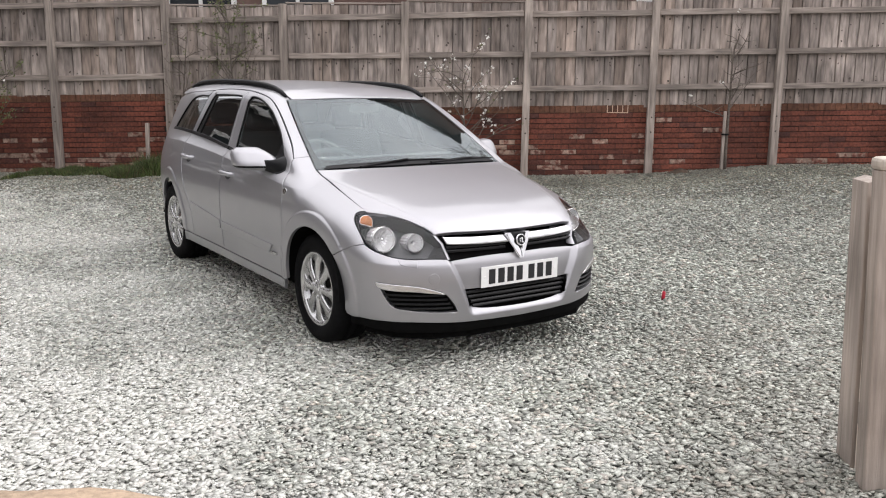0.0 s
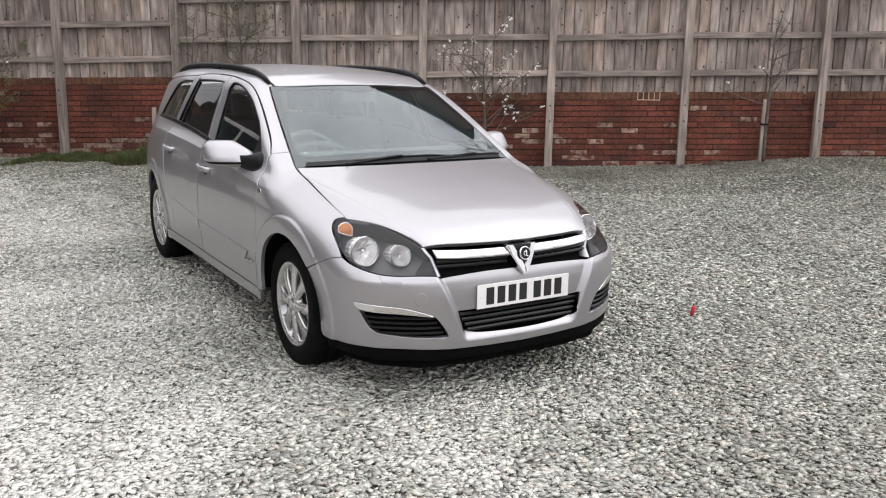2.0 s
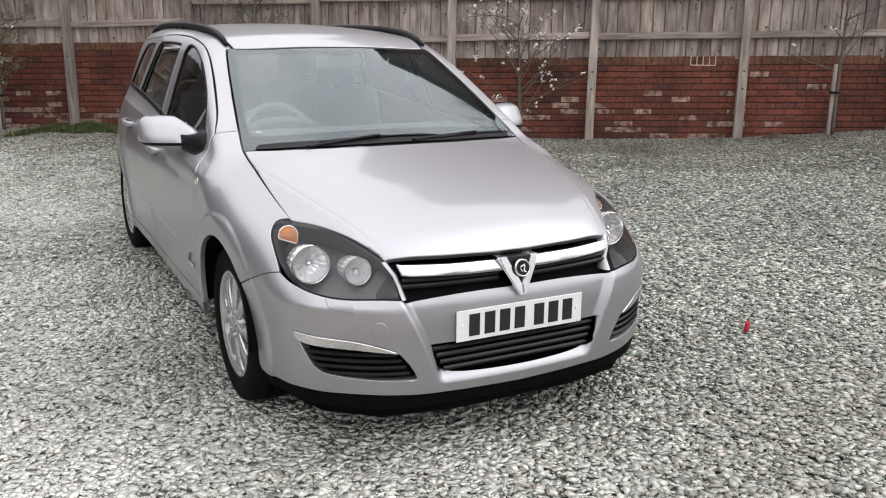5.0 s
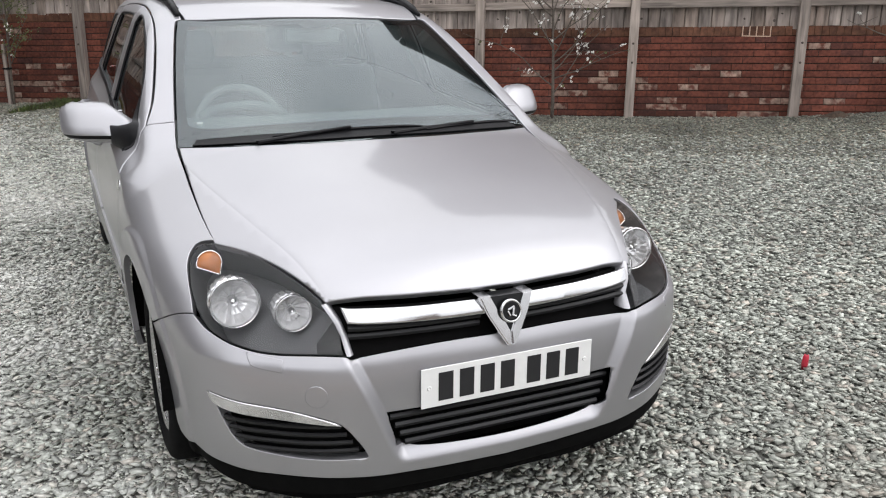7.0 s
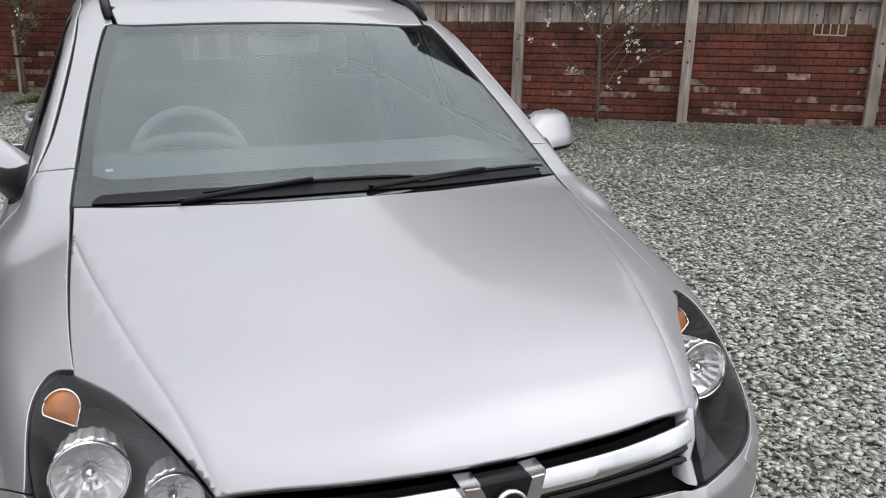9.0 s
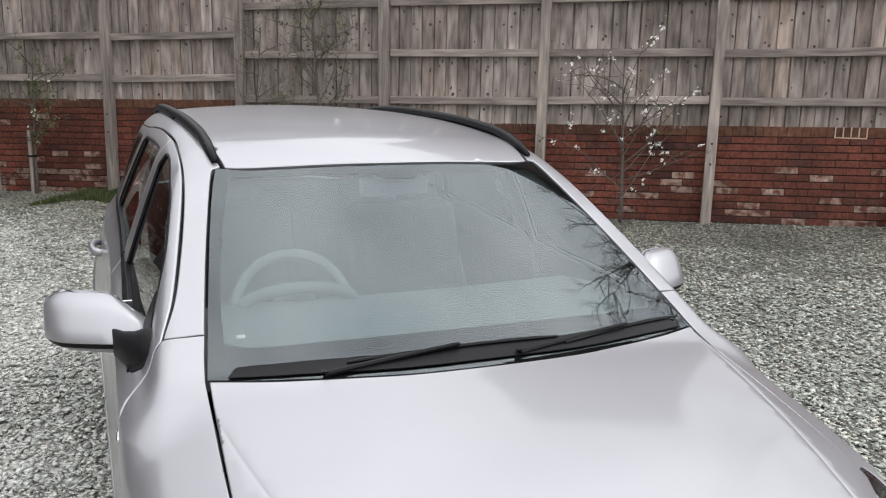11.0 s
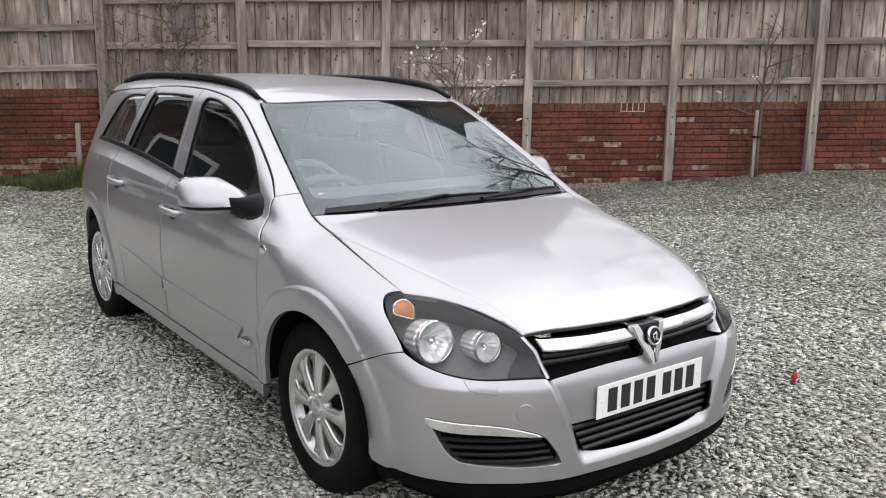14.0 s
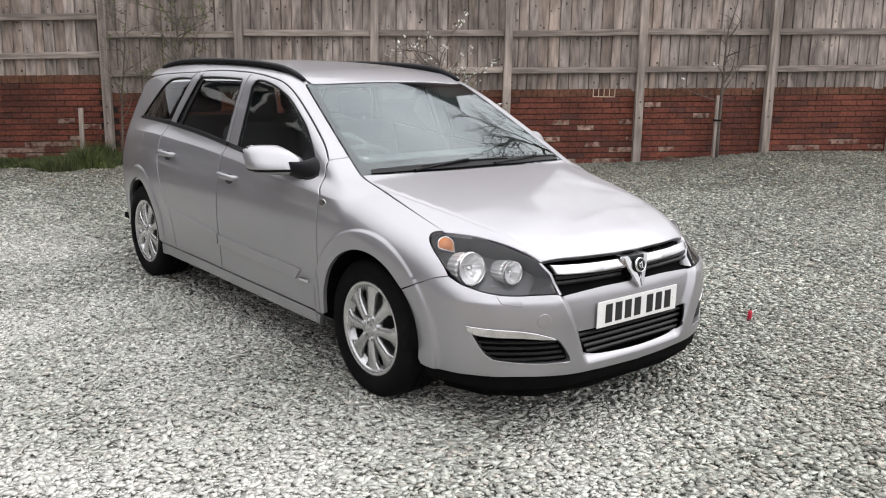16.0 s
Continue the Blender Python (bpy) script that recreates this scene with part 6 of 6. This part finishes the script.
tilt = Matrix.Translation((-0.315, 0.93, 0.905)) @ pose(0, 0, 0, 65, 0, 0)
bm = lathe([(0.016 * math.cos(a), 0.178 + 0.016 * math.sin(a)) for a in np.linspace(0, 2 * math.pi, 11)[:-1]], 40, "z", closed=True)
bmesh.ops.transform(bm, matrix=tilt, verts=bm.verts)
wheel_rim = part("steering_wheel", bm, PALE_GREY, car, "grey steering wheel", smooth=True)
bm = bmesh.new()
block(bm, -0.17, 0.17, -0.02, 0.02, -0.015, 0.01, bevel=0.006, m=tilt)
block(bm, -0.02, 0.02, -0.17, 0.0, -0.015, 0.01, bevel=0.006, m=tilt)
block(bm, -0.07, 0.07, -0.055, 0.055, -0.03, 0.025, bevel=0.02, m=tilt)
part("wheel_spokes", bm, GREY_TRIM, wheel_rim)


def seat(x, y, bench=False):
    w = 0.62 if bench else 0.25
    back = a_block(-w, w, -0.07, 0.07, 0.0, 0.56, bevel=0.05, m=Matrix.Translation((x, y + 0.42, 0.55)) @ pose(0, 0, 0, -20, 0, 0))
    sbk = part("rear_bench" if bench else "front_seat", back, SEAT_CLOTH, car, "grey cloth seat", smooth=False)
    part("cushion", a_block(x - w, x + w, y - 0.15, y + 0.40, 0.42, 0.58, bevel=0.05), SEAT_CLOTH, sbk)
    for hx in ((x - 0.36, x + 0.36) if bench else (x,)):
        part("headrest", a_block(-0.125, 0.125, -0.045, 0.045, 0.0, 0.17, bevel=0.04, m=Matrix.Translation((hx, y + 0.63, 1.10)) @ pose(0, 0, 0, -14, 0, 0)), SEAT_CLOTH, sbk)


seat(-0.36, 1.25)
seat(0.36, 1.25)
seat(0.0, 2.05, True)
skin("headlining", [(0.48, 1.02, 9.0), (0.50, 3.1, 9.0), (-0.50, 3.1, 9.0), (-0.48, 1.02, 9.0)], (0, 0, 1), LINING, car, "pale cloth headlining", sharp=(0, 1, 2, 3), res=0.12, roll=0, lift=-0.045, depth=0.0)
skin("screen_sticker", [(-0.586, 0.368, 9.0), (-0.562, 0.362, 9.0), (-0.562, 0.376, 9.0), (-0.585, 0.382, 9.0)], (0, -0.35, 0.95), PLATE_WHITE, car, "small pale sticker inside the windscreen", sharp=(0, 1, 2, 3), res=0.02, roll=0, lift=-0.012, depth=0.0)
mir = part("interior_mirror", a_block(-0.115, 0.115, 0.90, 0.925, 1.250, 1.310, bevel=0.012), PALE_GREY, car, "interior mirror")
part("mirror_stem", tube([(0.0, 0.912, 1.322), (0.0, 0.915, 1.30)], [0.014, 0.010], 10), PALE_GREY, mir)

# wheels: tyre, alloy rim with eight broad spokes, hub and bolts
def build_wheel():
    r = 0.203
    rim_bm = lathe([(-0.034, r - 0.030), (-0.02, r - 0.018), (-0.004, r - 0.010), (0.004, r + 0.004), (0.0, r + 0.012), (-0.012, r + 0.014)], 56, "x")
    w = part("wheel", rim_bm, ALLOY, car, "silver alloy wheel", smooth=True)
    part("rim_barrel", lathe([(-0.165, r - 0.012), (-0.15, r - 0.03), (-0.033, r - 0.031)], 48, "x"), BARREL, w, "dark wheel barrel", smooth=True)
    tyre = [(-0.005, r + 0.006), (0.006, r + 0.016), (0.012, r + 0.040), (0.012, r + 0.068), (0.004, r + 0.092), (-0.012, r + 0.106), (-0.045, 0.313), (-0.075, 0.3145), (-0.077, 0.307), (-0.083, 0.307), (-0.085, 0.315),
            (-0.120, 0.315), (-0.122, 0.307), (-0.128, 0.307), (-0.130, 0.3145), (-0.160, 0.313), (-0.193, r + 0.106), (-0.205, r + 0.07), (-0.195, r + 0.01), (-0.175, r)]
    part("tyre", lathe(tyre, 72, "x"), RUBBER, w, "black rubber tyre", smooth=True)
    spokes = 8
    for k in range(spokes):
        a0 = 2 * math.pi * (k + 0.25) / spokes
        bm = bmesh.new()
        rows = []
        for q in np.linspace(0, 1, 11):
            rr = 0.045 + (r - 0.014 - 0.045) * q
            wd = 0.020 + 0.014 * q + 0.026 * ramp((q - 0.66) / 0.34) ** 1.5
            out = 0.003 - 0.010 * q ** 2 + 0.006 * (1 - q) * q - 0.004
            rows.append([(out - 0.030, -wd * 0.75, rr), (out - 0.010, -wd, rr), (out, -wd + 0.007, rr), (out + 0.001, 0.0, rr), (out, wd - 0.007, rr), (out - 0.010, wd, rr), (out - 0.030, wd * 0.75, rr)])
        vs = [[bm.verts.new((x, y * math.cos(a0) - z * math.sin(a0), y * math.sin(a0) + z * math.cos(a0))) for x, y, z in row] for row in rows]
        for r0, r1 in zip(vs, vs[1:]):
            for i in range(6):
                bm.faces.new((r0[i], r0[i + 1], r1[i + 1], r1[i]))
        bmesh.ops.recalc_face_normals(bm, faces=bm.faces)
        part("spoke", bm, ALLOY, w, smooth=True)
    hub = part("hub", lathe([(-0.03, 0.066), (-0.004, 0.062), (0.004, 0.050), (0.000, 0.034), (0.006, 0.028), (0.009, 0.020), (0.009, 0.0)], 36, "x"), ALLOY, w, smooth=True)
    for k in range(5):
        a = 2 * math.pi * k / 5 + 0.3
        part("wheel_bolt", lathe([(0.010, 0.0), (0.010, 0.007), (-0.004, 0.009)], 8, "x", (0, 0.046 * math.cos(a), 0.046 * math.sin(a))), SATIN, hub)
    part("brake_disc", lathe([(-0.07, 0.0), (-0.068, 0.14), (-0.08, 0.14)], 36, "x"), BARREL, w, "dark brake disc")
    return w


first = build_wheel()
for k, (x, y, turn) in enumerate(((-0.812, -0.006, 180), (-0.812, 2.697, 180), (0.812, -0.006, 0), (0.812, 2.697, 0))):
    at = pose(x, y, 0.309, 23 * k + 10, 0, 0) @ pose(0, 0, 0, 0, 0, turn)
    if k == 0:
        first.matrix_basis = at
    else:
        copy_thing(first, at)

fence()
brick_wall()
